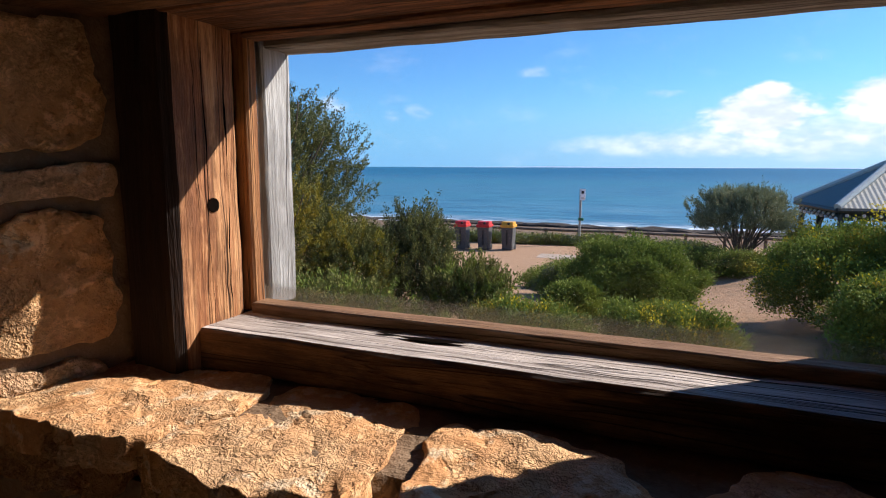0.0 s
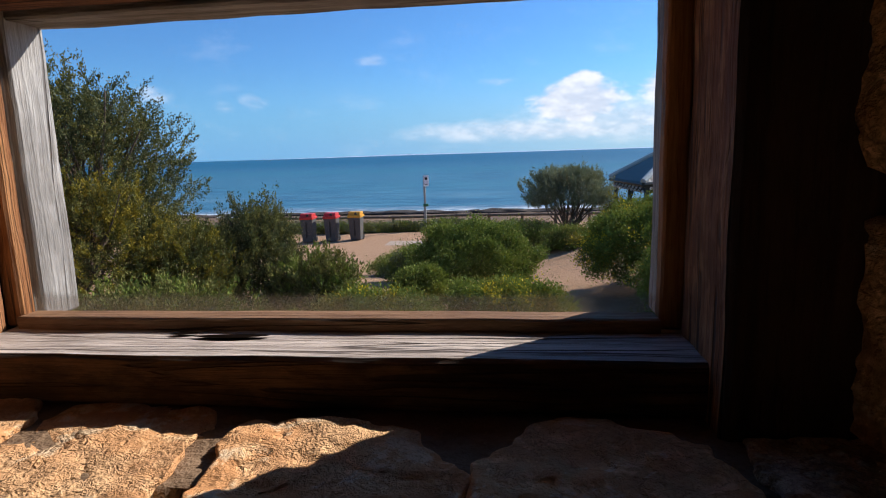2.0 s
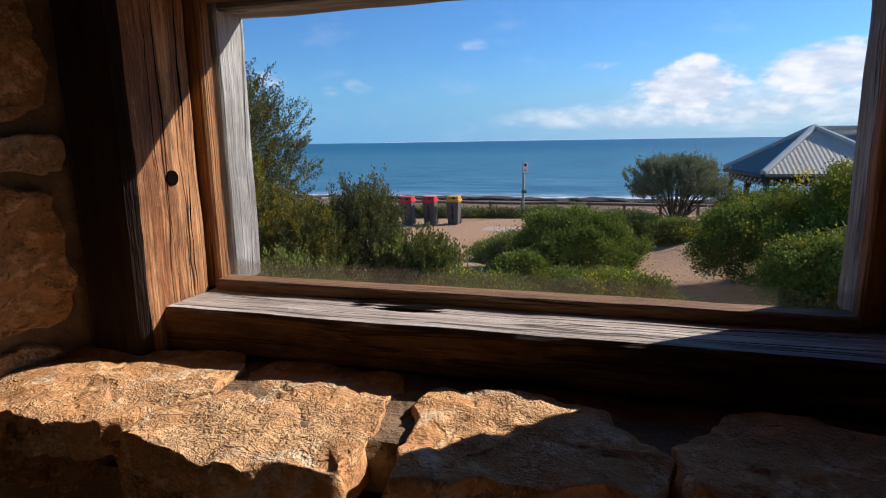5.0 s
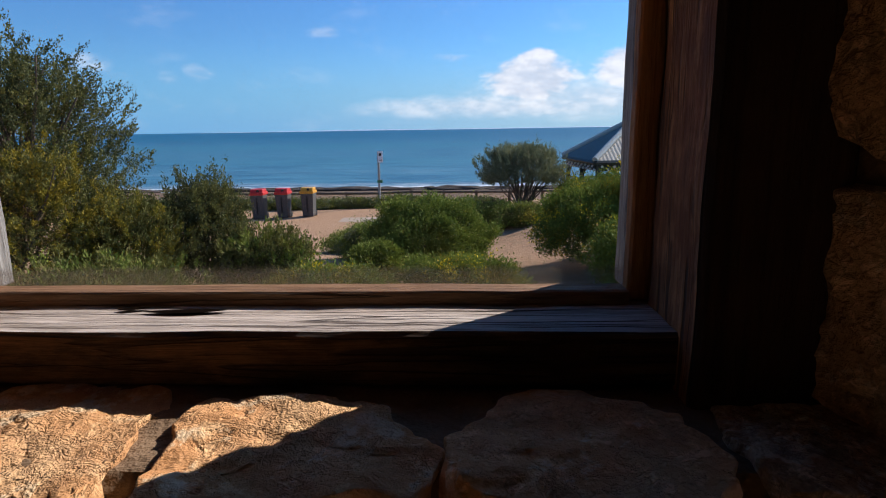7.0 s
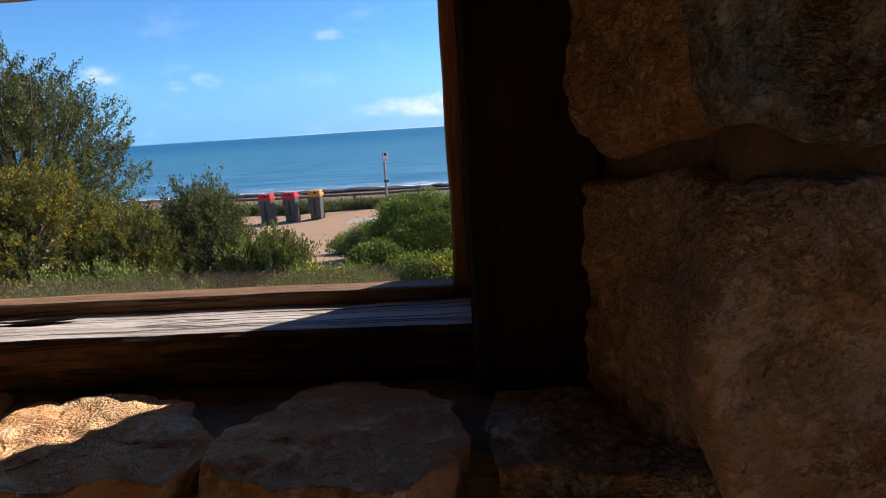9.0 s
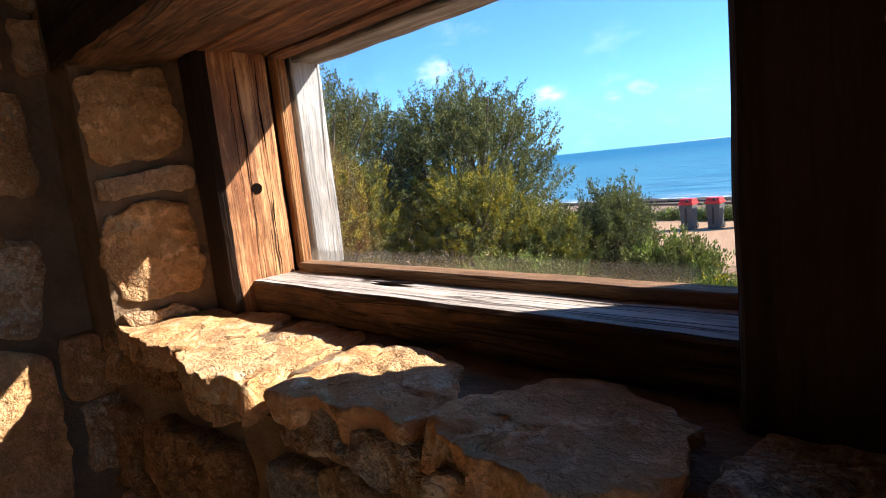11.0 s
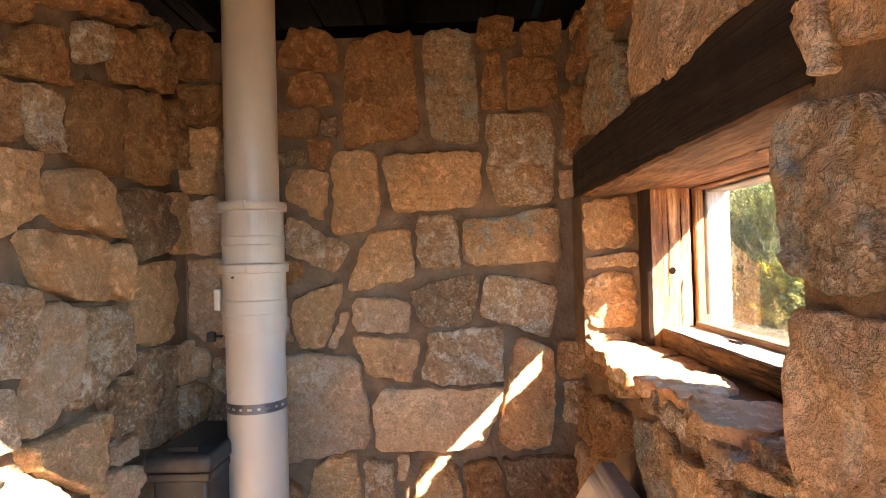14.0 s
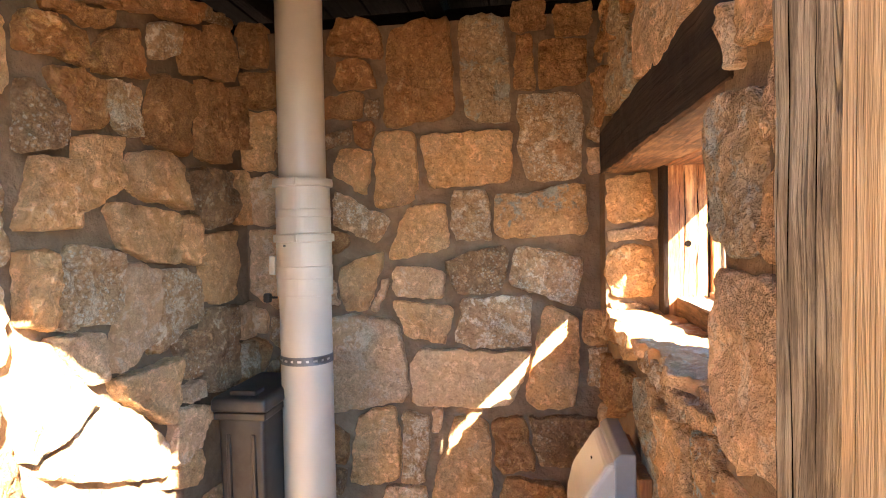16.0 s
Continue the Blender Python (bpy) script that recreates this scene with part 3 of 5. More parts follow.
# Unseen wall, added to narrow the doorway and dim the room.
wall_door = setting("wall_door", box((1.32, -1.35, 0.0), (1.55, -0.20, TOP_Z)), MORTAR, "unseen limestone wall added to cut daylight from the open doorway", "wall")

# window wall, in pieces round the opening
WIN_L, WIN_R, SILL_Z, HEAD_Z, LINTEL_Z = -0.715, 0.45, 1.235, 1.745, 1.895
wall_window = setting("wall_window", box((END_X, WIN_Y, 0.0), (OPEN_X, OUT_Y, SILL_Z)), MORTAR, "thick limestone wall under and around a deep-set window", "wall")
part("wall_pier", box((END_X, 0.362, SILL_Z), (WIN_L, OUT_Y, TOP_Z)), MORTAR, wall_window)
PIER_Y = 0.359
part("wall_pier", box((WIN_R - 0.012, PIER_Y, SILL_Z), (OPEN_X, OUT_Y, TOP_Z)), MORTAR, wall_window)
part("wall_head", box((WIN_L, WIN_Y, LINTEL_Z), (WIN_R, OUT_Y, TOP_Z)), MORTAR, wall_window)
part("wall_head", box((WIN_L, 0.51, 1.80), (WIN_R, OUT_Y, LINTEL_Z)), MORTAR, wall_window)
part("wall_bed", rough_beam((WIN_L, 0.392, SILL_Z), (WIN_R, OUT_Y, 1.2925), 0.03, 0.005, 0.012, 21.0), MORTAR, wall_window)


def reveal(x_in, x_back, front):
    """The slanting side of the window's recess, of mortar."""
    bm = bmesh.new()
    edge = WIN_L if x_in < 0 else WIN_R
    low = [bm.verts.new((x, y, SILL_Z)) for x, y in ((edge, front), (x_in, front), (x_back, 0.53), (x_back, OUT_Y - 0.003), (edge, OUT_Y - 0.003))]
    up = [bm.verts.new((v.co.x, v.co.y, HEAD_Z + 0.05)) for v in low]
    bm.faces.new(low)
    bm.faces.new(up)
    for k in range(5):
        bm.faces.new((low[k], low[(k + 1) % 5], up[(k + 1) % 5], up[k]))
    return part("wall_reveal", bm, MORTAR, wall_window)


reveal(-0.702, -0.640, 0.358)
reveal(0.448, 0.378, WIN_Y + 0.003)

# roof; its near-black timber colour carries the shade up there
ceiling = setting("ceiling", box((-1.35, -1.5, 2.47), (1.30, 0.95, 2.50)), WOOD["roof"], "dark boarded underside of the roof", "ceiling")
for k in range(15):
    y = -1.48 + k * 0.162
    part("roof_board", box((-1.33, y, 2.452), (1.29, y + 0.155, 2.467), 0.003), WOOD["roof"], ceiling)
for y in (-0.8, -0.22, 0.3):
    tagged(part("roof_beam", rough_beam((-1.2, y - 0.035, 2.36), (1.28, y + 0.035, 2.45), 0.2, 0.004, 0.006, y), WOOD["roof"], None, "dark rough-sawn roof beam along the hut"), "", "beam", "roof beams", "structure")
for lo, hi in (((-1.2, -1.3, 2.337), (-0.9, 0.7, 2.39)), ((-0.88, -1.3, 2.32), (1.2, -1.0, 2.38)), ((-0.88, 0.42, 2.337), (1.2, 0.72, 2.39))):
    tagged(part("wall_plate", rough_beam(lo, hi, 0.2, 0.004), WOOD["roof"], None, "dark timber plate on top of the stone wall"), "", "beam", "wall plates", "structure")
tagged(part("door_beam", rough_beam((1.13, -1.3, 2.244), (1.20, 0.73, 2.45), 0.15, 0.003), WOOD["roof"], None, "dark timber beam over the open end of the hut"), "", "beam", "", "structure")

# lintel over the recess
lintel = part("lintel", rough_beam((-0.80, 0.356, 1.742), (0.475, 0.506, LINTEL_Z), 0.03, 0.004, 0.006, 2.0), WOOD["dark"], None, "heavy near-black hewn timber lintel with brown underside over the window recess")
# Brown on the underside; every other side stays near-black.
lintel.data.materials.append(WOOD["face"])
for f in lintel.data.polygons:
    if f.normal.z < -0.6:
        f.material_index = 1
tagged(lintel, "", "lintel", "", "structure")

# ---- the window ----
window = thing("window_1", (-0.14, 0.64, 1.30), "small fixed window in weathered red-brown hardwood frame", "window", "", "structure")
board = part("sill_board", rough_beam((-0.552, 0.541, 1.296), (0.292, 0.70, 1.352), 0.03, 0.0016, 0.004, 1.0), WOOD["sill"], window, "sun-bleached grey timber sill with long cracks, front darkened for shade")
# Front face takes a darker brown that stands in for its shade.
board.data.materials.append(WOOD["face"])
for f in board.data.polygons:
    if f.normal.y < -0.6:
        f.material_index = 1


def sliver(x0, x1, y, z, half, lift=0.0012):
    """A split in the sill: a dark lens-shaped sliver."""
    bm = bmesh.new()
    n = 14
    top = [bm.verts.new((x0 + (x1 - x0) * k / n, y + 0.006 * (k / n - 0.5) + half * math.sin(math.pi * k / n) ** 0.6 * (0.6 + 0.5 * noise.noise((k, 1, 2))), z + lift)) for k in range(n + 1)]
    low = [bm.verts.new((x0 + (x1 - x0) * k / n, y + 0.006 * (k / n - 0.5) - half * math.sin(math.pi * k / n) ** 0.6, z + lift)) for k in range(1, n)]
    bm.faces.new(top + low[::-1])
    return bm


part("split", sliver(-0.285, -0.192, 0.604, 1.3535, 0.0085), HOLE, board)
part("split", sliver(-0.318, -0.283, 0.612, 1.3535, 0.0065), HOLE, board)
for x0, x1, y, h in ((-0.12, 0.24, 0.585, 0.0012), (-0.02, 0.28, 0.603, 0.0014), (0.03, 0.29, 0.566, 0.0012), (-0.50, -0.33, 0.592, 0.001), (-0.46, -0.2, 0.565, 0.0008), (0.10, 0.28, 0.552, 0.001)):
    part("split", sliver(x0, x1, y, 1.3532, h), HOLE, board)

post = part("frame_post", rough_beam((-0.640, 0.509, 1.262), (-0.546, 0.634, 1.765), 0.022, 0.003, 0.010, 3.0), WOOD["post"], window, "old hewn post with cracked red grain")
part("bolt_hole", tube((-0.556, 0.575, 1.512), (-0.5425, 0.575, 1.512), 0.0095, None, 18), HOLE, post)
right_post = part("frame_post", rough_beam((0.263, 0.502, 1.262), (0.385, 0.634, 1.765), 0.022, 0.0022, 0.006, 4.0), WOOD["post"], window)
# Added filler; its near-black colour gives the gap its shade.
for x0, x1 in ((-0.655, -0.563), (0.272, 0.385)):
    part("packing", box((x0, 0.632, 1.262), (x1, 0.700, 1.765), 0.003), WOOD["shaded"], window, "near-black packing added to darken the gap behind the post")
# Room-facing and outer sides near-black: dark old wood plus painted-in shade.
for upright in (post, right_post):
    upright.data.materials.append(WOOD["shaded"])
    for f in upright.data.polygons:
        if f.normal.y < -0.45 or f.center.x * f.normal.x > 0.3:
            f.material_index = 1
part("frame_head", rough_beam((-0.655, 0.510, 1.745), (0.385, 0.720, 1.80), 0.03, 0.0025, 0.006, 5.0), WOOD["head"], window)
part("bottom_rail", rough_beam((-0.537, 0.630, 1.350), (0.242, 0.664, 1.3675), 0.04, 0.0012, 0.002, 6.0), WOOD["rail"], window)
part("stile", rough_beam((-0.562, 0.641, 1.352), (-0.537, 0.664, 1.75), 0.03, 0.0015, 0.003, 7.0), WOOD["stile"], window)
part("stile", rough_beam((0.242, 0.641, 1.352), (0.268, 0.664, 1.75), 0.03, 0.0015, 0.003, 8.0), WOOD["stile"], window)
part("top_rail", rough_beam((-0.537, 0.630, 1.737), (0.242, 0.664, 1.752), 0.03, 0.0012, 0.003, 9.0), WOOD["head"], window)
part("outer_lining", rough_beam((-0.566, 0.672, 1.352), (-0.5325, 0.735, 1.75), 0.025, 0.0022, 0.003, 10.0), WOOD["grey"], window, "bleached silver-grey weathered board")
part("outer_lining", rough_beam((0.252, 0.672, 1.352), (0.289, 0.735, 1.75), 0.025, 0.0022, 0.003, 11.0), WOOD["grey"], window)
part("outer_lining", rough_beam((-0.5325, 0.672, 1.730), (0.252, 0.735, 1.757), 0.025, 0.0016, 0.003, 12.0), WOOD["greyline"], window)
pane = part("pane", box((-0.540, 0.6655, 1.362), (0.262, 0.6685, 1.74)), GLASS, window, "dusty clear glass pane")
pane.visible_shadow = False


def upright_crack(z0, z1, at, across, out, half, seed):
    """A long ragged crack in an upright timber, as a thin dark sliver lying on its face."""
    bm = bmesh.new()
    n = 40
    left, right = [], []
    for k in range(n + 1):
        z = z0 + (z1 - z0) * k / n
        mid = 0.006 * noise.noise((z * 9, seed, 0.5)) + 0.002 * noise.noise((z * 40, seed, 1.5))
        w = half * math.sin(math.pi * k / n) ** 0.4 * max(0.12, 0.6 + 1.1 * noise.noise((z * 17, seed, 3.5)))
        base = Vector(at) + Vector(out) * 0.0016 + Vector((0, 0, z))
        left.append(bm.verts.new(base + Vector(across) * (mid - w)))
        right.append(bm.verts.new(base + Vector(across) * (mid + w)))
    for k in range(n):
        bm.faces.new((left[k], right[k], right[k + 1], left[k + 1]))
    return bm


for y, z0, z1, half in ((0.566, 1.29, 1.74, 0.0012), (0.603, 1.34, 1.74, 0.0020), (0.588, 1.28, 1.46, 0.0010), (0.552, 1.50, 1.74, 0.0009)):
    part("crack", upright_crack(z0, z1, (-0.5445, y, 0), (0, 1, 0), (1, 0, 0), half, y * 50), HOLE, post)

# uprights beside the opening
wall_board = tagged(part("wall_board", rough_beam((0.851, 0.252, 0.0), (0.944, 0.352, 2.33), 0.03, 0.003, 0.006, 13.0), WOOD["board"], None, "weathered cracked brown timber upright standing against the stone wall"), "", "board")
tagged(part("pine_board", rough_beam((0.948, 0.242, 0.0), (1.078, 0.352, 2.33), 0.06, 0.001, 0.005, 14.0), WOOD["pine"], None, "fresh yellow pine upright standing against the stone wall"), "", "board")


for x, z0, z1, half in ((0.884, 1.1, 2.3, 0.0015), (0.892, 0.5, 1.35, 0.0010), (0.860, 1.5, 1.9, 0.0009), (0.915, 1.3, 2.2, 0.0008), (0.866, 0.9, 1.7, 0.0008)):
    part("crack", upright_crack(z0, z1, (x, 0.2505, 0), (1, 0, 0), (0, -1, 0), half, x * 50), HOLE, wall_board)


# ---- the pipe ----
def vent_pipe(cx, cy):
    pipe = thing("vent_pipe", (cx, cy, 0.0), "white plastic vent pipe with wide jointing collars", "pipe")
    part("lower_pipe", lathe([(0.0885, 0.0), (0.0885, 1.38)], (cx, cy)), PVC, pipe, "", True)
    part("upper_pipe", lathe([(0.080, 1.74), (0.080, 2.47)], (cx, cy)), PVC, pipe, "", True)
    coupling = part("coupling", lathe([(0.0885, 1.352), (0.0945, 1.353), (0.0955, 1.36), (0.0955, 1.412), (0.0965, 1.414), (0.0965, 1.452), (0.0945, 1.455), (0.0945, 1.535), (0.1030, 1.537),
                                      (0.1035, 1.545), (0.1035, 1.556), (0.1025, 1.562), (0.0935, 1.565), (0.0925, 1.62), (0.0945, 1.622), (0.0945, 1.645), (0.0925, 1.647), (0.0915, 1.722),
                                      (0.1010, 1.725), (0.1020, 1.732), (0.1020, 1.742), (0.1005, 1.750), (0.080, 1.752)], (cx, cy)), PVC, pipe, "", False)
    for z in (1.549, 1.737):
        a = math.radians(6)
        part("collar_lug", box((cx + 0.099 * math.cos(a) - 0.004, cy + 0.099 * math.sin(a) - 0.002, z - 0.013), (cx + 0.099 * math.cos(a) + 0.008, cy + 0.099 * math.sin(a) + 0.004, z + 0.013), 0.001), PVC, coupling)
    part("latch", box((cx + 0.012, cy - 0.113, 1.425), (cx + 0.042, cy - 0.093, 1.49), 0.005, None, 2), COVER, coupling)
    part("screw_head", tube((cx + 0.094, cy - 0.034, 1.525), (cx + 0.089, cy - 0.032, 1.525), 0.0035, None, 10), STRAP, coupling)
    knob = part("valve_knob", tube((cx + 0.02, cy - 0.095, 1.345), (cx + 0.02, cy - 0.125, 1.345), 0.004, None, 10), BLACK, pipe, "small black knob on a rod")
    part("knob_cap", box((cx + 0.006, cy - 0.142, 1.327), (cx + 0.034, cy - 0.118, 1.36), 0.008, None, 2), BLACK, knob)
    strap = part("strap", lathe([(0.0890, 1.121), (0.0902, 1.121), (0.0902, 1.150), (0.0890, 1.150)], (cx, cy)), STRAP, pipe, "perforated dark metal strap")
    for k in range(10):
        a = math.radians(-80 + k * 17)
        w = 0.007 if k % 2 else 0.0045
        hole = box((-0.0012, -w, -0.0035), (0.0012, w, 0.0035), 0.001)
        bmesh.ops.rotate(hole, verts=hole.verts, cent=(0, 0, 0), matrix=Matrix.Rotation(a, 3, "Z"))
        bmesh.ops.translate(hole, verts=hole.verts, vec=(cx + 0.0902 * math.cos(a), cy + 0.0902 * math.sin(a), 1.1355))
        part("strap_slot", hole, BRIGHT, strap)


vent_pipe(-0.665, -0.662)


# ---- bins and dispenser indoors ----
def tapered(x0, x1, y0, y1, z0, z1, taper, bevel):
    bm = box((x0, y0, z0), (x1, y1, z1))
    cx, cy = (x0 + x1) / 2, (y0 + y1) / 2
    for v in bm.verts:
        if v.co.z < (z0 + z1) / 2:
            v.co.x, v.co.y = cx + (v.co.x - cx) * taper, cy + (v.co.y - cy) * taper
    bmesh.ops.bevel(bm, geom=[e for e in bm.edges], offset=bevel, segments=3, affect="EDGES", profile=0.5)
    return bm


def slim_bin(x0, x1, y0, y1, height, label):
    b = thing("litter_bin", ((x0 + x1) / 2, (y0 + y1) / 2, 0.0), label, "bin")
    part("body", tapered(x0, x1, y0, y1, 0.0, height - 0.05, 0.86, 0.016), BIN_GREY, b, "", True)
    part("rim", tapered(x0 - 0.008, x1 + 0.008, y0 - 0.008, y1 + 0.008, height - 0.075, height - 0.050, 1.0, 0.006), BIN_GREY, b)
    lid = part("lid", tapered(x0 - 0.014, x1 + 0.014, y0 - 0.014, y1 + 0.014, height - 0.048, height, 1.03, 0.014), BIN_GREY, b, "", True)
    part("lid_handle", box((x1 - 0.085, y0 + 0.035, height - 0.004), (x1 - 0.02, y1 - 0.035, height + 0.014), 0.005, None, 2), BIN_GREY, lid)
    part("front_rib", box((x1 - 0.012, y0 + 0.03, 0.25), (x1 + 0.003, y0 + 0.045, height - 0.12), 0.003), BIN_GREY, b)
    part("front_rib", box((x1 - 0.012, y1 - 0.045, 0.25), (x1 + 0.003, y1 - 0.03, height - 0.12), 0.003), BIN_GREY, b)


slim_bin(-0.800, -0.472, -0.895, -0.735, 1.045, "slim charcoal plastic lidded bin in the stone corner")
slim_bin(-0.045, 0.17, 0.10, 0.335, 0.90, "low charcoal plastic lidded bin beside the dispenser")


def prism(profile, x0, x1, bevel):
    """A profile of (y, z) drawn out along x."""
    bm = bmesh.new()
    a, b = [bm.verts.new((x0, y, z)) for y, z in profile], [bm.verts.new((x1, y, z)) for y, z in profile]
    bm.faces.new(a)
    bm.faces.new(b)
    for k in range(len(profile)):
        m = (k + 1) % len(profile)
        bm.faces.new((a[k], a[m], b[m], b[k]))
    bmesh.ops.bevel(bm, geom=bm.edges[:], offset=bevel, segments=3, affect="EDGES", profile=0.5)
    return bm


def dispenser():
    d = thing("paper_dispenser", (-0.18, 0.34, 0.58), "off-white and grey plastic dispenser on a reddish backing board", "dispenser")
    part("backing_board", box((-0.335, 0.334, 0.48), (-0.040, 0.364, 1.012), 0.003), WOOD["back"], d, "reddish varnished timber board")
    part("case", prism(((0.3335, 0.5580), (0.3335, 1.0580), (0.3000, 1.0580), (0.2860, 1.0460), (0.2860, 0.5580)), -0.318, -0.062, 0.004), CASE, d, "mid-grey plastic case")
    cover = part("cover", prism(((0.3160, 0.5580), (0.3160, 1.0420), (0.2730, 1.0360), (0.2130, 0.9430), (0.1980, 0.8780), (0.1940, 0.5580)), -0.315, -0.065, 0.014), COVER, d)
    part("cover_panel", box((-0.075, 0.223, 0.60), (-0.0625, 0.263, 0.925), 0.004, None, 2), COVER, cover)
    part("keyhole", box((-0.195, 0.2480, 0.996), (-0.180, 0.2530, 1.002), 0.001), HOLE, cover)


dispenser()

# ---- stones of the hut ----
RNG = random.Random(5)
END_TOP = (
    ("r", -0.523, 2.287, 0.175, 0.134, -0.07, 0.02, -0.22, -0.04), ("r", -0.524, 2.152, 0.135, 0.107, -0.02, -0.11, -0.16, 0.01), ("r", -0.570, 2.043, 0.139, 0.101, -0.01, 0.16, -0.10, 0.02),
    ("d", -0.464, 2.019, 0.045, 0.060, -0.02, 0.10, -0.11, 0.00), ("r", -0.492, 1.934, 0.066, 0.082, -0.05, 0.09, 0.04, -0.02), ("d", -0.593, 1.909, 0.112, 0.049, 0.17, 0.02, -0.04, 0.10),
    ("r", -0.282, 2.148, 0.236, 0.349, 0.15, -0.00, -0.06, 0.00), ("g", -0.038, 2.151, 0.161, 0.371, -0.05, -0.05, -0.04, 0.03), ("r", 0.119, 2.321, 0.110, 0.098, 0.00, 0.01, -0.01, 0.03),
    ("r", 0.274, 2.302, 0.113, 0.109, 0.03, 0.05, -0.01, 0.06), ("r", 0.110, 2.169, 0.062, 0.181, -0.09, -0.01, -0.16, 0.00), ("r", 0.240, 2.157, 0.148, 0.153, 0.05, 0.03, -0.03, -0.01),
)
END_MID = (
    ("l", 0.200, 1.893, 0.213, 0.298, -0.01, -0.03, 0.03, -0.01), ("o", -0.538, 1.811, 0.103, 0.127, -0.45, 0.15, -0.10, 0.28), ("o", -0.375, 1.799, 0.142, 0.264, 0.03, -0.02, 0.09, -0.00),
    ("o", -0.101, 1.822, 0.305, 0.185, 0.06, -0.03, 0.06, -0.03), ("l", -0.516, 1.611, 0.176, 0.116, -0.52, 0.29, 0.16, -0.17), ("r", -0.601, 1.534, 0.066, 0.061, 0.24, -0.03, -0.11, -0.20),
    ("o", -0.279, 1.580, 0.167, 0.180, 0.18, 0.19, -0.19, -0.05), ("l", -0.091, 1.625, 0.137, 0.177, 0.01, -0.08, -0.12, 0.03), ("k", 0.152, 1.622, 0.307, 0.151, 0.07, -0.04, 0.00, 0.05),
    ("o", -0.538, 1.360, 0.159, 0.175, 0.20, 0.18, 0.28, 0.26), ("p", -0.435, 1.325, 0.020, 0.105, -0.21, 0.40, -0.03, 0.00), ("p", -0.298, 1.376, 0.172, 0.095, -0.05, 0.04, 0.02, -0.02),
)
END_LOW = (
    ("d", -0.075, 1.410, 0.210, 0.146, 0.17, -0.06, 0.17, 0.10), ("l", 0.168, 1.401, 0.223, 0.152, -0.27, 0.25, 0.03, 0.14), ("o", -0.291, 1.231, 0.203, 0.127, -0.14, -0.05, 0.18, -0.01),
    ("l", -0.019, 1.230, 0.249, 0.163, -0.00, 0.08, -0.06, 0.09), ("p", -0.506, 1.067, 0.279, 0.349, 0.06, -0.04, -0.07, -0.14), ("b", -0.130, 1.022, 0.408, 0.212, 0.02, 0.17, 0.07, -0.02),
    ("o", 0.217, 1.091, 0.172, 0.332, -0.19, 0.13, -0.23, -0.06),
)
END_FOOT = (
    ("o", -0.467, 0.762, 0.164, 0.291, 0.15, 0.07, -0.12, -0.00), ("l", -0.316, 0.756, 0.090, 0.257, -0.11, 0.06, -0.02, -0.01), ("p", -0.240, 0.868, 0.018, 0.061, -0.14, 0.19, -0.09, 0.01),
    ("o", -0.127, 0.679, 0.184, 0.361, -0.17, 0.14, -0.28, 0.03), ("r", 0.047, 0.771, 0.121, 0.180, 0.24, -0.18, -0.07, 0.01), ("d", 0.232, 0.794, 0.213, 0.169, -0.05, -0.04, 0.10, 0.05),
    ("r", 0.132, 0.543, 0.267, 0.197, -0.12, -0.16, -0.21, 0.13), ("d", 0.289, 0.595, 0.068, 0.098, -0.04, -0.16, 0.36, 0.05), ("r", -0.623, 0.749, 0.064, 0.134, -0.27, 0.09, 0.02, -0.13),
    ("d", -0.638, 0.624, 0.066, 0.068, -0.11, 0.18, -0.05, 0.07), ("p", -0.358, 0.567, 0.146, 0.068, -0.15, 0.17, -0.02, 0.08),
)
END_CORNER = (
    ("r", -0.924, 2.287, 0.094, 0.148, -0.06, 0.01, 0.03, -0.01), ("r", -0.912, 2.118, 0.153, 0.119, -0.11, 0.00, 0.02, 0.02), ("o", -0.904, 1.931, 0.137, 0.226, -0.04, 0.07, -0.05, 0.02),
    ("p", -0.910, 1.692, 0.147, 0.182, -0.02, 0.02, -0.01, 0.05), ("p", -0.886, 1.444, 0.116, 0.273, -0.27, 0.01, 0.10, 0.06), ("p", -0.944, 1.234, 0.078, 0.074, -0.24, -0.05, -0.07, 0.04),
    ("l", -0.850, 1.188, 0.068, 0.110, -0.26, 0.01, 0.04, 0.13), ("r", -0.944, 1.081, 0.094, 0.142, 0.09, 0.06, 0.07, -0.24), ("d", -0.869, 1.034, 0.097, 0.102, -0.02, 0.34, -0.32, 0.02),
)
end_all = list(END_TOP + END_MID + END_LOW + END_FOOT + END_CORNER)
end_all += coursed(-0.95, 0.35, 0.03, 2.33, RNG, end_all)
lay(end_all, (END_X, 0, 0), (0, 1, 0), (0, 0, 1), (1, 0, 0), wall_end, 11, proud=(0.022, 0.038), grow=0.010)

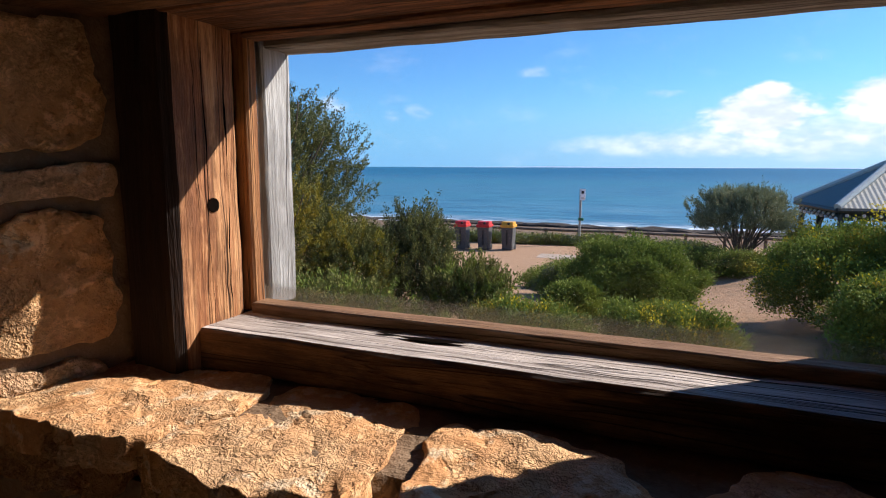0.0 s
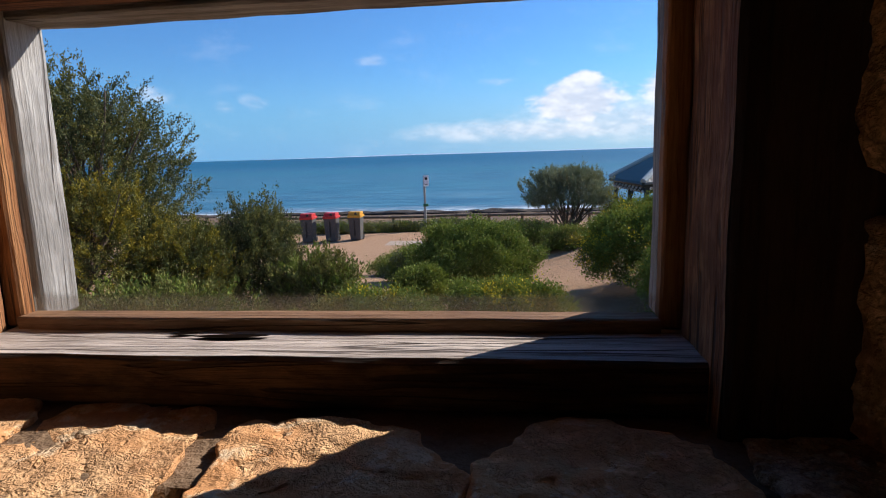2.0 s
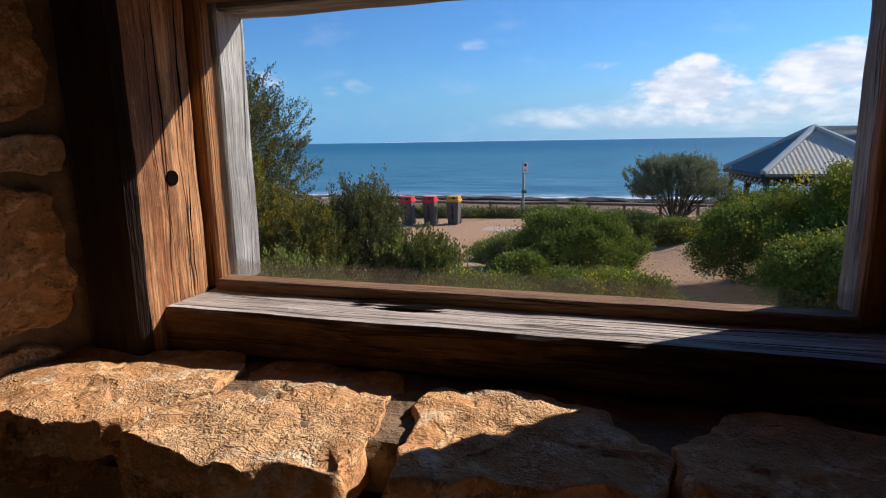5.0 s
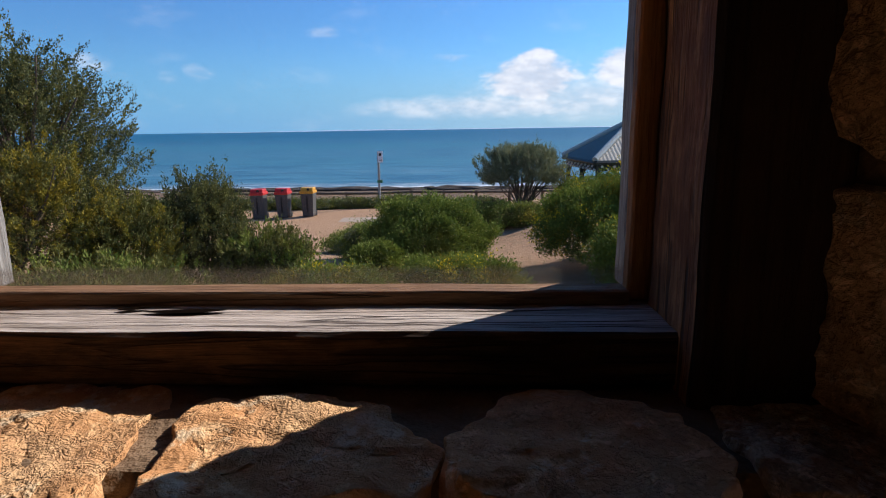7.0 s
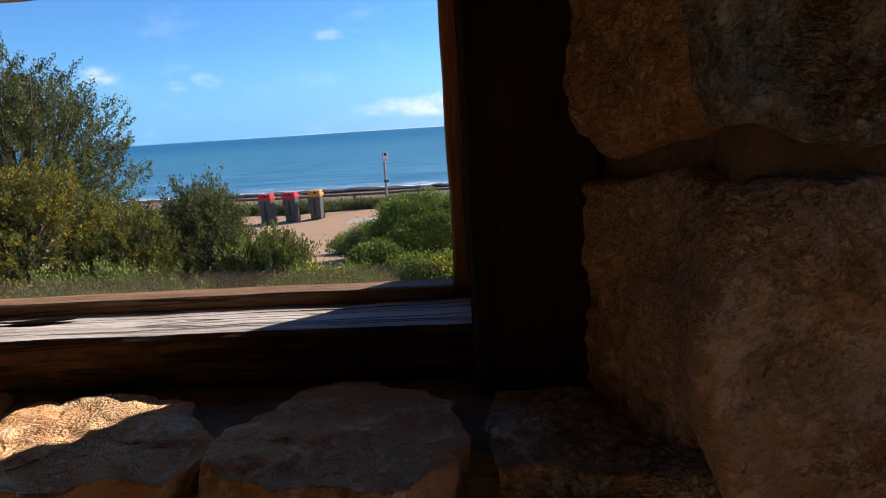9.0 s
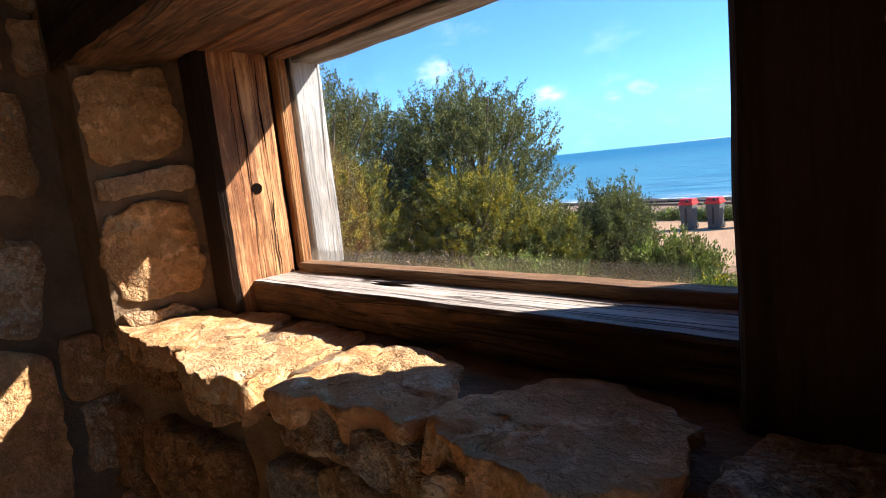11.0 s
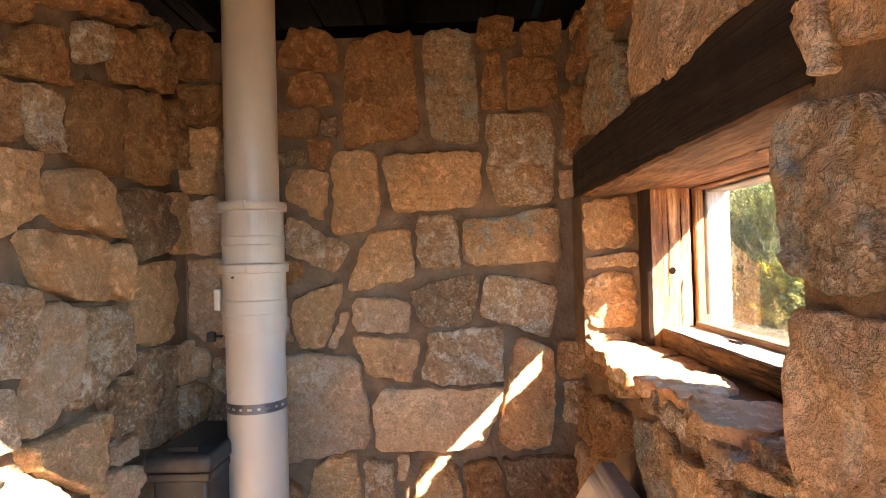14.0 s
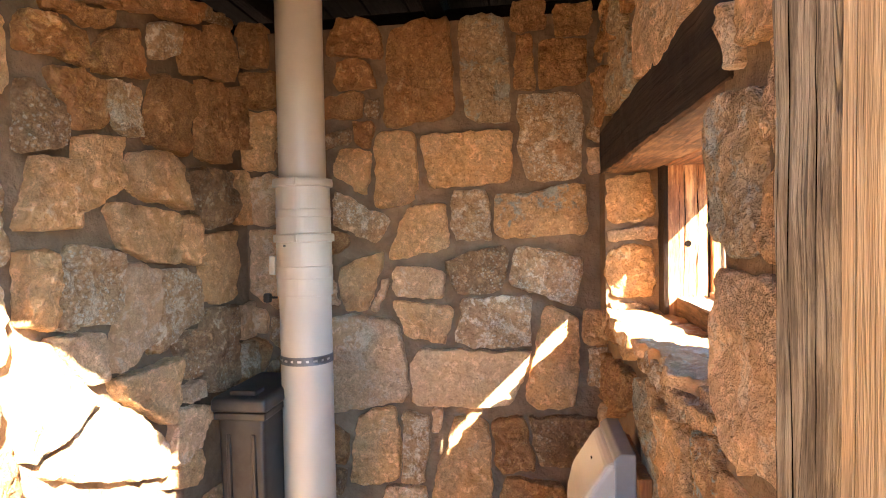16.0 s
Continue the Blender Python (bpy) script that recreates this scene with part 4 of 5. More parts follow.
LEFT_TOP = (
    ("r", 0.046, 2.026, 0.201, 0.090, -0.06, -0.09, 0.02, -0.04), ("r", -0.162, 2.060, 0.169, 0.128, -0.31, 0.15, -0.19, -0.15), ("l", -0.354, 2.155, 0.112, 0.098, -0.33, 0.03, 0.15, 0.06),
    ("r", -0.502, 2.157, 0.127, 0.148, -0.24, 0.04, 0.12, -0.06), ("r", -0.652, 2.198, 0.122, 0.181, -0.27, -0.06, 0.00, -0.00), ("r", -0.111, 2.168, 0.105, 0.042, -0.54, 0.25, 0.22, -0.12),
    ("r", -0.018, 1.896, 0.151, 0.117, -0.12, 0.31, 0.21, 0.04), ("d", 0.099, 1.822, 0.107, 0.113, 0.06, -0.05, -0.06, 0.29), ("l", -0.177, 1.894, 0.093, 0.136, 0.04, 0.09, 0.17, -0.01),
    ("r", -0.371, 1.926, 0.194, 0.222, 0.06, -0.23, -0.10, -0.05), ("r", -0.605, 1.957, 0.158, 0.264, -0.05, 0.00, -0.06, -0.03), ("o", -0.083, 1.729, 0.153, 0.178, -0.37, 0.07, -0.00, 0.14),
)
LEFT_MID = (
    ("o", 0.084, 1.652, 0.120, 0.167, -0.08, -0.13, -0.20, 0.04), ("o", -0.287, 1.733, 0.194, 0.122, 0.05, 0.23, -0.22, -0.17), ("d", -0.593, 1.695, 0.239, 0.177, -0.11, 0.31, 0.11, 0.09),
    ("o", -0.252, 1.563, 0.266, 0.148, 0.15, 0.15, 0.12, -0.07), ("o", -0.440, 1.553, 0.082, 0.147, 0.01, 0.06, -0.17, -0.05), ("o", -0.623, 1.458, 0.232, 0.229, 0.02, -0.09, 0.03, -0.06),
    ("l", -0.029, 1.451, 0.184, 0.193, 0.18, -0.29, 0.01, 0.08), ("o", 0.137, 1.447, 0.067, 0.158, 0.13, -0.05, 0.03, 0.00), ("p", -0.192, 1.357, 0.134, 0.243, -0.10, -0.31, -0.20, 0.22),
    ("l", -0.374, 1.363, 0.212, 0.188, -0.21, -0.07, -0.18, 0.27), ("d", -0.610, 1.177, 0.212, 0.280, 0.05, 0.02, 0.02, 0.02), ("d", -0.424, 1.180, 0.094, 0.135, -0.05, 0.14, 0.17, -0.13),
)
LEFT_LOW = (
    ("o", -0.225, 1.126, 0.226, 0.133, 0.23, 0.04, 0.19, -0.44), ("p", 0.023, 1.274, 0.157, 0.106, 0.23, 0.29, 0.25, -0.14), ("p", -0.398, 0.952, 0.151, 0.150, 0.10, -0.17, -0.07, 0.11),
    ("p", -0.433, 1.078, 0.080, 0.040, 0.09, -0.17, 0.06, 0.05), ("o", -0.403, 0.832, 0.130, 0.064, 0.26, -0.70, -0.31, -0.36), ("p", 0.099, 1.220, 0.166, 0.183, -0.20, 0.23, -0.32, 0.42),
    ("p", -0.120, 1.007, 0.322, 0.120, 0.57, -1.10, -0.39, -0.05),
)
LEFT_EAVE = (("r", -0.42, 2.255, 0.19, 0.075, -0.2, 0.1, 0.1, 0.0), ("r", -0.215, 2.235, 0.16, 0.085, -0.15, 0.1, 0.0, 0.0), ("d", -0.66, 2.315, 0.15, 0.05, -0.1, 0.0, 0.0, 0.0),
             ("r", -0.02, 2.125, 0.19, 0.075, -0.1, 0.1, 0.0, 0.0), ("o", 0.03, 2.23, 0.22, 0.09, -0.05, 0.0, 0.0, 0.0), ("r", -0.80, 2.0, 0.10, 0.22, 0.0, 0.05, 0.0, 0.0), ("o", -0.80, 1.70, 0.10, 0.2, 0.0, 0.05, 0.0, 0.0))
left_all = list(LEFT_EAVE + LEFT_TOP + LEFT_MID + LEFT_LOW)
left_all += coursed(-0.84, 1.28, 0.03, 2.31, RNG, left_all)
# Stones for the added light-blocking wall.
block_stones = coursed(-0.95, -0.24, 0.03, 2.31, random.Random(8))
lay(block_stones, (1.32, 0, 0), (0, 1, 0), (0, 0, 1), (-1, 0, 0), wall_door, 16)
lay(left_all, (0, LEFT_Y, 0), (1, 0, 0), (0, 0, 1), (0, 1, 0), wall_left, 12, proud=(0.026, 0.052), grow=0.009, joint=0.014)

WIN_HIGH = (
    ("o", 0.607, 1.795, 0.186, 0.073, -0.28, 0.16, 0.23, -0.56), ("p", 0.489, 1.789, 0.038, 0.065, -0.13, -0.09, 0.18, 0.06), ("p", 0.644, 1.698, 0.061, 0.085, -0.08, 0.45, -0.32, -0.05),
    ("g", 0.503, 1.625, 0.165, 0.184, -0.05, -0.01, 0.06, -0.04), ("o", 0.654, 1.578, 0.087, 0.100, -0.23, 0.02, -0.30, 0.08), ("p", 0.578, 1.400, 0.320, 0.225, 0.06, -0.02, 0.04, -0.12),
    ("o", 0.718, 1.658, 0.045, 0.058, -0.14, 0.03, 0.04, 0.10), ("g", -0.407, 1.998, 0.359, 0.186, -0.10, 0.23, -0.21, -0.01), ("p", 0.084, 1.968, 0.452, 0.163, -0.19, 0.24, -0.04, -0.28),
    ("o", 0.398, 1.913, 0.112, 0.072, -0.24, 0.16, -0.06, -0.17),
)
WIN_FOOT = (
    ("r", -0.470, 1.083, 0.335, 0.162, 0.27, 0.17, -0.08, -0.39), ("g", -0.084, 1.087, 0.182, 0.234, 0.25, -0.40, 0.26, -0.01), ("o", 0.140, 1.109, 0.199, 0.199, 0.27, -0.38, 0.08, -0.10),
    ("t", 0.333, 1.177, 0.109, 0.162, 0.19, 0.05, 0.18, -0.06), ("o", 0.439, 1.167, 0.043, 0.111, 0.33, 0.05, -0.13, -0.11), ("r", -0.811, 1.034, 0.218, 0.181, 0.14, 0.01, -0.19, -0.07),
    ("r", -0.898, 1.117, 0.118, 0.203, -0.33, 0.26, -0.33, -0.21),
)
WIN_SILL = (
    ("o", -0.345, 1.252, 0.230, 0.070, 0.05, 0.10, 0.13, -0.14), ("l", -0.055, 1.259, 0.250, 0.066, 0.03, 0.03, 0.02, -0.08), ("l", 0.168, 1.262, 0.185, 0.056, 0.00, -0.05, 0.05, 0.09),
    ("o", 0.338, 1.268, 0.115, 0.040, 0.00, 0.28, -0.03, 0.04), ("r", -0.590, 1.250, 0.190, 0.070, 0.02, 0.05, 0.05, 0.10), ("o", -0.76, 1.235, 0.09, 0.09, 0.0, 0.0, 0.0, 0.0),
)
pier_stones = [r for r in WIN_HIGH if r[1] > 0.4]
face_stones = [r for r in WIN_HIGH if r[1] <= 0.4] + list(WIN_FOOT + WIN_SILL)
gaps = [("", -0.1625, 1.817, 1.275, 0.158, 0, 0, 0, 0), ("", -0.13, 1.51, 1.10, 0.45, 0, 0, 0, 0)]
pier_area = [("", 0.85, 1.6, 0.84, 1.0, 0, 0, 0, 0)]
pier_stones += coursed(0.66, 1.2, 1.25, 2.0, RNG, pier_stones, kinds="olpo")
face_stones += coursed(-0.84, 1.2, 0.03, 2.32, RNG, face_stones + gaps + pier_area, kinds="olporg")
lay(face_stones + gaps, (0, WIN_Y, 0), (1, 0, 0), (0, 0, 1), (0, -1, 0), wall_window, 13, proud=(0.018, 0.034))
lay(pier_stones, (0, PIER_Y, 0), (1, 0, 0), (0, 0, 1), (0, -1, 0), wall_window, 17, proud=(0.010, 0.020), grow=0.006)

# stones in the slanting sides of the recess
slant = Vector((0.062, 0.172, 0)).normalized()
lay([("o", 0.078, 1.655, 0.135, 0.155, 0.03, -0.03, 0.04, 0.03), ("p", 0.085, 1.540, 0.14, 0.05, 0.03, -0.03, 0.04, 0.03), ("o", 0.078, 1.415, 0.14, 0.17, 0.03, -0.03, 0.04, 0.03), ("p", 0.075, 1.315, 0.12, 0.03, 0.03, -0.03, 0.04, 0.03)], (-0.702, 0.358, 0), slant, (0, 0, 1), (slant.y, -slant.x, 0), wall_window, 14, 0.02, (0.008, 0.014), relief=0.009)
slant = Vector((-0.068, 0.150, 0)).normalized()
lay([("o", 0.075, 1.62, 0.14, 0.22, 0.03, -0.03, 0.04, 0.03), ("p", 0.075, 1.40, 0.14, 0.20, 0.03, -0.03, 0.04, 0.03)], (0.448, WIN_Y, 0), slant, (0, 0, 1), (-slant.y, slant.x, 0), wall_window, 15, 0.02, (0.012, 0.025))


def slab(corners, top, kind, thick=0.024):
    """A flat sill stone with a broken front edge."""
    return stone(corners, (0, 0, top - 0.014), (1, 0, 0), (0, 1, 0), (0, 0, 1), 0.014, kind, wall_window, thick, 110, 0.014, 0.007, 0.3)


slab(((-0.735, 0.358), (-0.452, 0.340), (-0.398, 0.525), (-0.43, 0.552), (-0.70, 0.552)), 1.298, "s")
slab(((-0.447, 0.340), (-0.198, 0.341), (-0.209, 0.480), (-0.220, 0.535), (-0.390, 0.535)), 1.296, "s")
slab(((-0.166, 0.350), (-0.10, 0.360), (0.045, 0.374), (0.040, 0.43), (-0.02, 0.50), (-0.178, 0.515)), 1.299, "s")
slab(((0.066, 0.356), (0.205, 0.340), (0.262, 0.376), (0.258, 0.485), (0.12, 0.52), (0.035, 0.44)), 1.303, "s")
slab(((0.282, 0.368), (0.445, 0.356), (0.45, 0.53), (0.282, 0.53)), 1.300, "l")


# ---- outdoors: ground and sea ----
def smooth(a, b, t):
    t = max(0.0, min(1.0, (t - a) / (b - a)))
    return t * t * (3 - 2 * t)


def ground_z(x, y):
    z = -0.07 - 0.15 * smooth(1.5, 5.0, y) - 0.5 * smooth(4.5, 9.5, y) - 0.75 * smooth(8.5, 16.0, y) - 0.22 * smooth(15.0, 23.0, y) - 0.25 * smooth(23.0, 28.0, y) - 2.2 * smooth(28.0, 60.0, y)
    z -= 3.0 * smooth(55.0, 120.0, y)
    z += 1.25 * math.exp(-((x - 4.0) / 2.9) ** 2 - ((y - 15.5) / 4.5) ** 2)
    z += 0.50 * math.exp(-((x - 3.2) / 1.1) ** 2 - ((y - 8.2) / 1.7) ** 2)
    z += 0.35 * math.exp(-((x + 5.5) / 3.0) ** 2 - ((y - 6.0) / 3.0) ** 2)
    if 1.0 < y < 60:
        z += 0.05 * noise.noise((x * 0.9, y * 0.9, 0.3)) * smooth(1, 3, y) * (1 - 0.8 * smooth(13, 17, y) * (1 - smooth(23, 26, y)))
    return z


def sheet(name, xs, ys, height, material, label, category):
    verts = [(x, y, height(x, y)) for y in ys for x in xs]
    w = len(xs)
    faces = [(j * w + i, j * w + i + 1, (j + 1) * w + i + 1, (j + 1) * w + i) for j in range(len(ys) - 1) for i in range(w - 1)]
    mesh = bpy.data.meshes.new(name)
    mesh.from_pydata(verts, [], faces)
    mesh.materials.append(material)
    for f in mesh.polygons:
        f.use_smooth = True
    return tagged(new(name, mesh), label, category, "", "structure")


def spread(reach, near, count, ease=3.0):
    return [near * u + (reach - near) * math.copysign(abs(u) ** (ease * 2), u) for u in (2 * k / count - 1 for k in range(count + 1))]


sheet("ground", spread(4800, 16, 150), [6 + v for v in spread(4700, 34, 240)], ground_z, SAND, "sandy dune ground falling towards the beach", "ground")
SEA_Z = -2.95
sheet("water", spread(4900, 120, 60), [43 + (4700 * (k / 80) ** 3.2 + k * 0.6) for k in range(81)], lambda x, y: SEA_Z, SEA, "calm blue-green sea with small waves breaking", "sea")

# far low land on the horizon
hills = bmesh.new()
row = []
for k in range(61):
    x = -2100 + k * 60
    h = 3 + 13 * smooth(0, 18, k) * (0.6 + 0.4 * noise.noise((k * 0.21, 3, 1))) + 14 * math.exp(-((k - 21) / 5.0) ** 2)
    row.append((hills.verts.new((x, 4550, SEA_Z - 1)), hills.verts.new((x, 4570, SEA_Z + 0.35 * h * (1 - smooth(50, 60, k)))), hills.verts.new((x, 4640, SEA_Z - 1))))
for a, b in zip(row, row[1:]):
    hills.faces.new((a[0], b[0], b[1], a[1]))
    hills.faces.new((a[1], b[1], b[2], a[2]))
tagged(part("far_land", hills, plain("hazy_land", (0.62, 0.74, 0.85), 1.0, 0.1, 0, 0.0, 0.01), None, "faint hazy low land along the horizon"), "", "backdrop", "", "structure")


# ---- plants ----
def leaves(name, centre, radii, clumps, per, length, width, mat, parent, seed, up=0.45, shell=0.55, spread_r=0.16, floor_z=None, ragged=0.5, sprig=0.0):
    """A crown of many narrow leaves in clumps, with an uneven outline."""
    rng = np.random.default_rng(seed)
    d = rng.normal(size=(clumps, 3))
    d /= np.linalg.norm(d, axis=1)[:, None]
    d[:, 2] = np.where(d[:, 2] < -0.6, -d[:, 2], d[:, 2])
    lump = np.array([noise.noise((v[0] * 2.2 + seed, v[1] * 2.2, v[2] * 2.2)) + 0.7 * noise.noise((v[0] * 5.5, v[1] * 5.5 + seed, v[2] * 5.5)) for v in d])
    r = (shell + (1 - shell) * rng.random(clumps) ** 0.6) * (1 + ragged * lump)
    c = d * r[:, None] * np.array(radii)
    size = spread_r * (0.6 + 0.8 * rng.random(clumps))
    at = np.repeat(c, per, 0) + rng.normal(size=(clumps * per, 3)) * np.repeat(size, per)[:, None] * (0.55 if not sprig else 0.20)
    n = len(at)
    if sprig:
        # leaves set along a short shoot that points up and outwards
        shoot = d * 0.75 + rng.normal(size=(clumps, 3)) * 0.38
        shoot[:, 2] += up
        shoot /= np.linalg.norm(shoot, axis=1)[:, None]
        at += np.repeat(shoot * (size * sprig)[:, None], per, 0) * (rng.random(n) ** 0.85 - 0.35)[:, None]
    out = np.repeat(d, per, 0) * 0.55 + rng.normal(size=(n, 3)) * 0.55
    out[:, 2] += up
    out /= np.linalg.norm(out, axis=1)[:, None]
    side = np.cross(out, rng.normal(size=(n, 3)))
    side /= np.linalg.norm(side, axis=1)[:, None] + 1e-9
    ln, wd = length * (0.6 + 0.8 * rng.random(n))[:, None], width * (0.7 + 0.6 * rng.random(n))[:, None]
    base = at + np.array(centre)
    pts = np.stack([base, base + out * ln * 0.5 + side * wd, base + out * ln, base + out * ln * 0.5 - side * wd], 1).reshape(-1, 3)
    if floor_z is not None:
        keep = (base[:, 2] > floor_z - 0.03).repeat(4)
        pts = pts[keep]
    pts = pts - np.array(origin(parent))
    count = len(pts) // 4
    mesh = bpy.data.meshes.new(name)
    mesh.vertices.add(count * 4)
    mesh.vertices.foreach_set("co", pts.astype(np.float32).ravel())
    mesh.loops.add(count * 4)
    mesh.loops.foreach_set("vertex_index", np.arange(count * 4, dtype=np.int32))
    mesh.polygons.add(count)
    mesh.polygons.foreach_set("loop_start", np.arange(count, dtype=np.int32) * 4)
    mesh.update(calc_edges=True)
    mesh.validate()
    mesh.materials.append(mat)
    ob = new(name, mesh)
    ob.parent = parent
    return ob


def limbs(base, tips, thick, parent, rng, name="trunk"):
    """Tapered crooked stems from one base to the tips."""
    bm = bmesh.new()
    for tip in tips:
        a, last, r0 = Vector(base), None, thick * rng.uniform(0.7, 1.0)
        tip = Vector(tip)
        for k in range(5):
            f0, f1 = k / 5, (k + 1) / 5
            bend = Vector((rng.uniform(-1, 1), rng.uniform(-1, 1), rng.uniform(-0.3, 0.6))) * (tip - Vector(base)).length * 0.045
            b = Vector(base).lerp(tip, f1) + bend
            tube(a, b, r0 * (1 - 0.75 * f0), r0 * (1 - 0.75 * f1), 7, bm, False)
            a = b
    return part(name, bm, BARK, parent, "", True)


def shrub(name, x, y, rx, ry, h, label, category, mats, density, seed, length=0.085, width=0.010, lift=0.45, up=0.45, shell=0.55, stems=9, spread_r=0.16, group="", ragged=0.5, base_z=None, sprig=0.0):
    """A bush on the ground: stems and one crown a leaf colour; mats of (material, share)."""
    z = ground_z(x, y) if base_z is None else base_z
    s = thing(name, (x, y, z), label, category, group)
    rng = random.Random(seed)
    tips = []
    for _ in range(stems):
        a, q = rng.uniform(0, 2 * math.pi), rng.uniform(0.2, 0.95)
        tips.append((x + math.cos(a) * rx * q, y + math.sin(a) * ry * q, z + h * rng.uniform(0.55, 0.9)))
    limbs((x, y, z - 0.05), tips, 0.008 + 0.012 * h, s, rng)
    hz = h * (0.36 if lift > 0.5 else 0.60)
    centre = (x, y, z + h - hz)
    for k, (m, share) in enumerate(mats):
        leaves("crown", centre, (rx, ry, hz), int(density * share * 1.35), 44, length * 1.15, width * 1.35, LEAF[m], s, seed * 7 + k, up, shell, spread_r, z, ragged, sprig)
    return s


shrub("coastal_tree", -5.1, 6.15, 1.45, 1.2, 2.55, "dense olive-green coastal tree with many fine upright twigs", "tree", (("dusk", 0.65), ("olive", 0.35)), 2600, 3, 0.026, 0.0052, 0.0, 0.55, 0.5, 60, 0.085, ragged=0.30, sprig=2.3)
shrub("coastal_tree", -6.6, 4.9, 1.5, 1.3, 2.75, "dense olive-green coastal tree behind yellowish scrub", "tree", (("dusk", 0.5), ("olive", 0.5)), 2300, 4, 0.028, 0.0055, 0.0, 0.55, 0.5, 60, 0.09, ragged=0.30, sprig=2.3)
shrub("coastal_tree", -9.2, 4.6, 1.9, 1.7, 2.9, "dense grey-green coastal tree in the scrub", "tree", (("grey", 0.6), ("olive", 0.4)), 1500, 41, 0.05, 0.0095, 0.0, 0.6, 0.4, 12, 0.18, sprig=2.4)
shrub("coastal_tree", -11.5, 1.6, 2.2, 2.2, 2.8, "dense grey-green coastal tree beyond the scrub", "tree", (("grey", 0.6), ("olive", 0.4)), 1300, 42, 0.06, 0.011, 0.0, 0.6, 0.4, 12, 0.2, sprig=2.4)
shrub("flowering_scrub", -4.35, 5.35, 0.95, 0.65, 1.35, "yellow-green flowering scrub in front of the tree", "shrub", (("gold", 0.5), ("olive", 0.5)), 1000, 5, 0.026, 0.0048, 0.0, 0.6, 0.45, 9, 0.075, ragged=0.35, sprig=2.2)
shrub("flowering_scrub", -5.7, 4.35, 1.1, 0.7, 1.6, "yellowish olive scrub beside the trees", "shrub", (("gold", 0.4), ("olive", 0.6)), 1150, 6, 0.027, 0.0050, 0.0, 0.6, 0.45, 9, 0.08, ragged=0.35, sprig=2.2)
shrub("flowering_scrub", -7.8, 3.0, 1.2, 0.9, 1.7, "yellowish olive scrub in the dune", "shrub", (("gold", 0.45), ("olive", 0.55)), 740, 61, 0.042, 0.0066, 0.0, 0.6, 0.4, 9, 0.12, sprig=2.4)
shrub("coastal_shrub", -2.88, 6.35, 0.50, 0.45, 1.26, "dark green twiggy shrub with upright shoots", "shrub", (("dusk", 0.5), ("olive", 0.5)), 800, 7, 0.026, 0.0050, 0.0, 0.9, 0.3, 14, 0.075, ragged=0.4, sprig=3.0)
shrub("coastal_shrub", -3.45, 5.7, 0.6, 0.45, 0.92, "low olive shrub at the foot of the tree", "shrub", (("olive", 0.7), ("gold", 0.3)), 760, 8, 0.026, 0.0048, 0.0, 0.8, 0.4, 9, 0.075, ragged=0.4, sprig=2.2)
shrub("coastal_shrub", -2.15, 6.1, 0.55, 0.4, 0.66, "low mixed green shrub on the dune", "shrub", (("green", 0.3), ("olive", 0.7)), 420, 9, 0.036, 0.0056, 0.0, 0.8, 0.35, 8, 0.09, sprig=2.4)
shrub("coastal_shrub", -3.0, 4.5, 0.8, 0.5, 0.50, "low green scrub near the hut", "shrub", (("green", 0.4), ("olive", 0.6)), 460, 91, 0.034, 0.0050, 0.0, 0.8, 0.35, 8, 0.09, sprig=2.4)
shrub("dune_bush", -0.56, 9.2, 0.92, 0.8, 1.06, "rounded bright green dune bush with dense leaves", "bush", (("green", 1.0),), 1900, 10, 0.030, 0.0075, 0.0, 0.5, 0.78, 8, 0.10, ragged=0.38)
shrub("dune_bush", -1.5, 10.6, 0.75, 0.6, 0.62, "low spreading green dune bush", "bush", (("green", 0.7), ("grey", 0.3)), 800, 11, 0.032, 0.0075, 0.0, 0.5, 0.72, 6, 0.11, ragged=0.4)
shrub("dune_bush", -1.22, 8.1, 0.42, 0.35, 0.46, "low bright green dune bush", "bush", (("green", 1.0),), 500, 12, 0.030, 0.0070, 0.0, 0.5, 0.7, 6, 0.09, ragged=0.4)
shrub("dune_bush", -2.1, 12.6, 0.9, 0.6, 0.42, "low spreading green dune bush by the sand", "bush", (("green", 0.6), ("olive", 0.4)), 620, 13, 0.036, 0.0085, 0.0, 0.5, 0.65, 6, 0.12)
shrub("dune_bush", -0.9, 13.0, 0.8, 0.7, 0.85, "green dune bush with a few yellow flowers", "bush", (("green", 0.85), ("gold", 0.15)), 700, 14, 0.036, 0.0085, 0.0, 0.5, 0.7, 6, 0.12, ragged=0.4)
shrub("flowering_ground_cover", 0.0, 6.3, 0.65, 0.42, 0.42, "low green ground cover with yellow flowers", "bush", (("green", 0.82), ("gold", 0.12), ("bloom", 0.06)), 700, 15, 0.028, 0.0060, 0.0, 0.6, 0.65, 6, 0.085)
shrub("flowering_ground_cover", -1.35, 5.6, 0.6, 0.4, 0.36, "low green ground cover with grass and flowers", "bush", (("green", 0.75), ("gold", 0.2), ("bloom", 0.05)), 560, 16, 0.028, 0.0060, 0.0, 0.6, 0.6, 6, 0.085)
shrub("flowering_ground_cover", 2.35, 8.75, 1.25, 0.95, 1.05, "green dune bush dotted with yellow flowers", "bush", (("green", 0.82), ("gold", 0.12), ("bloom", 0.06)), 1800, 17, 0.030, 0.0070, 0.0, 0.55, 0.78, 8, 0.10, ragged=0.4)
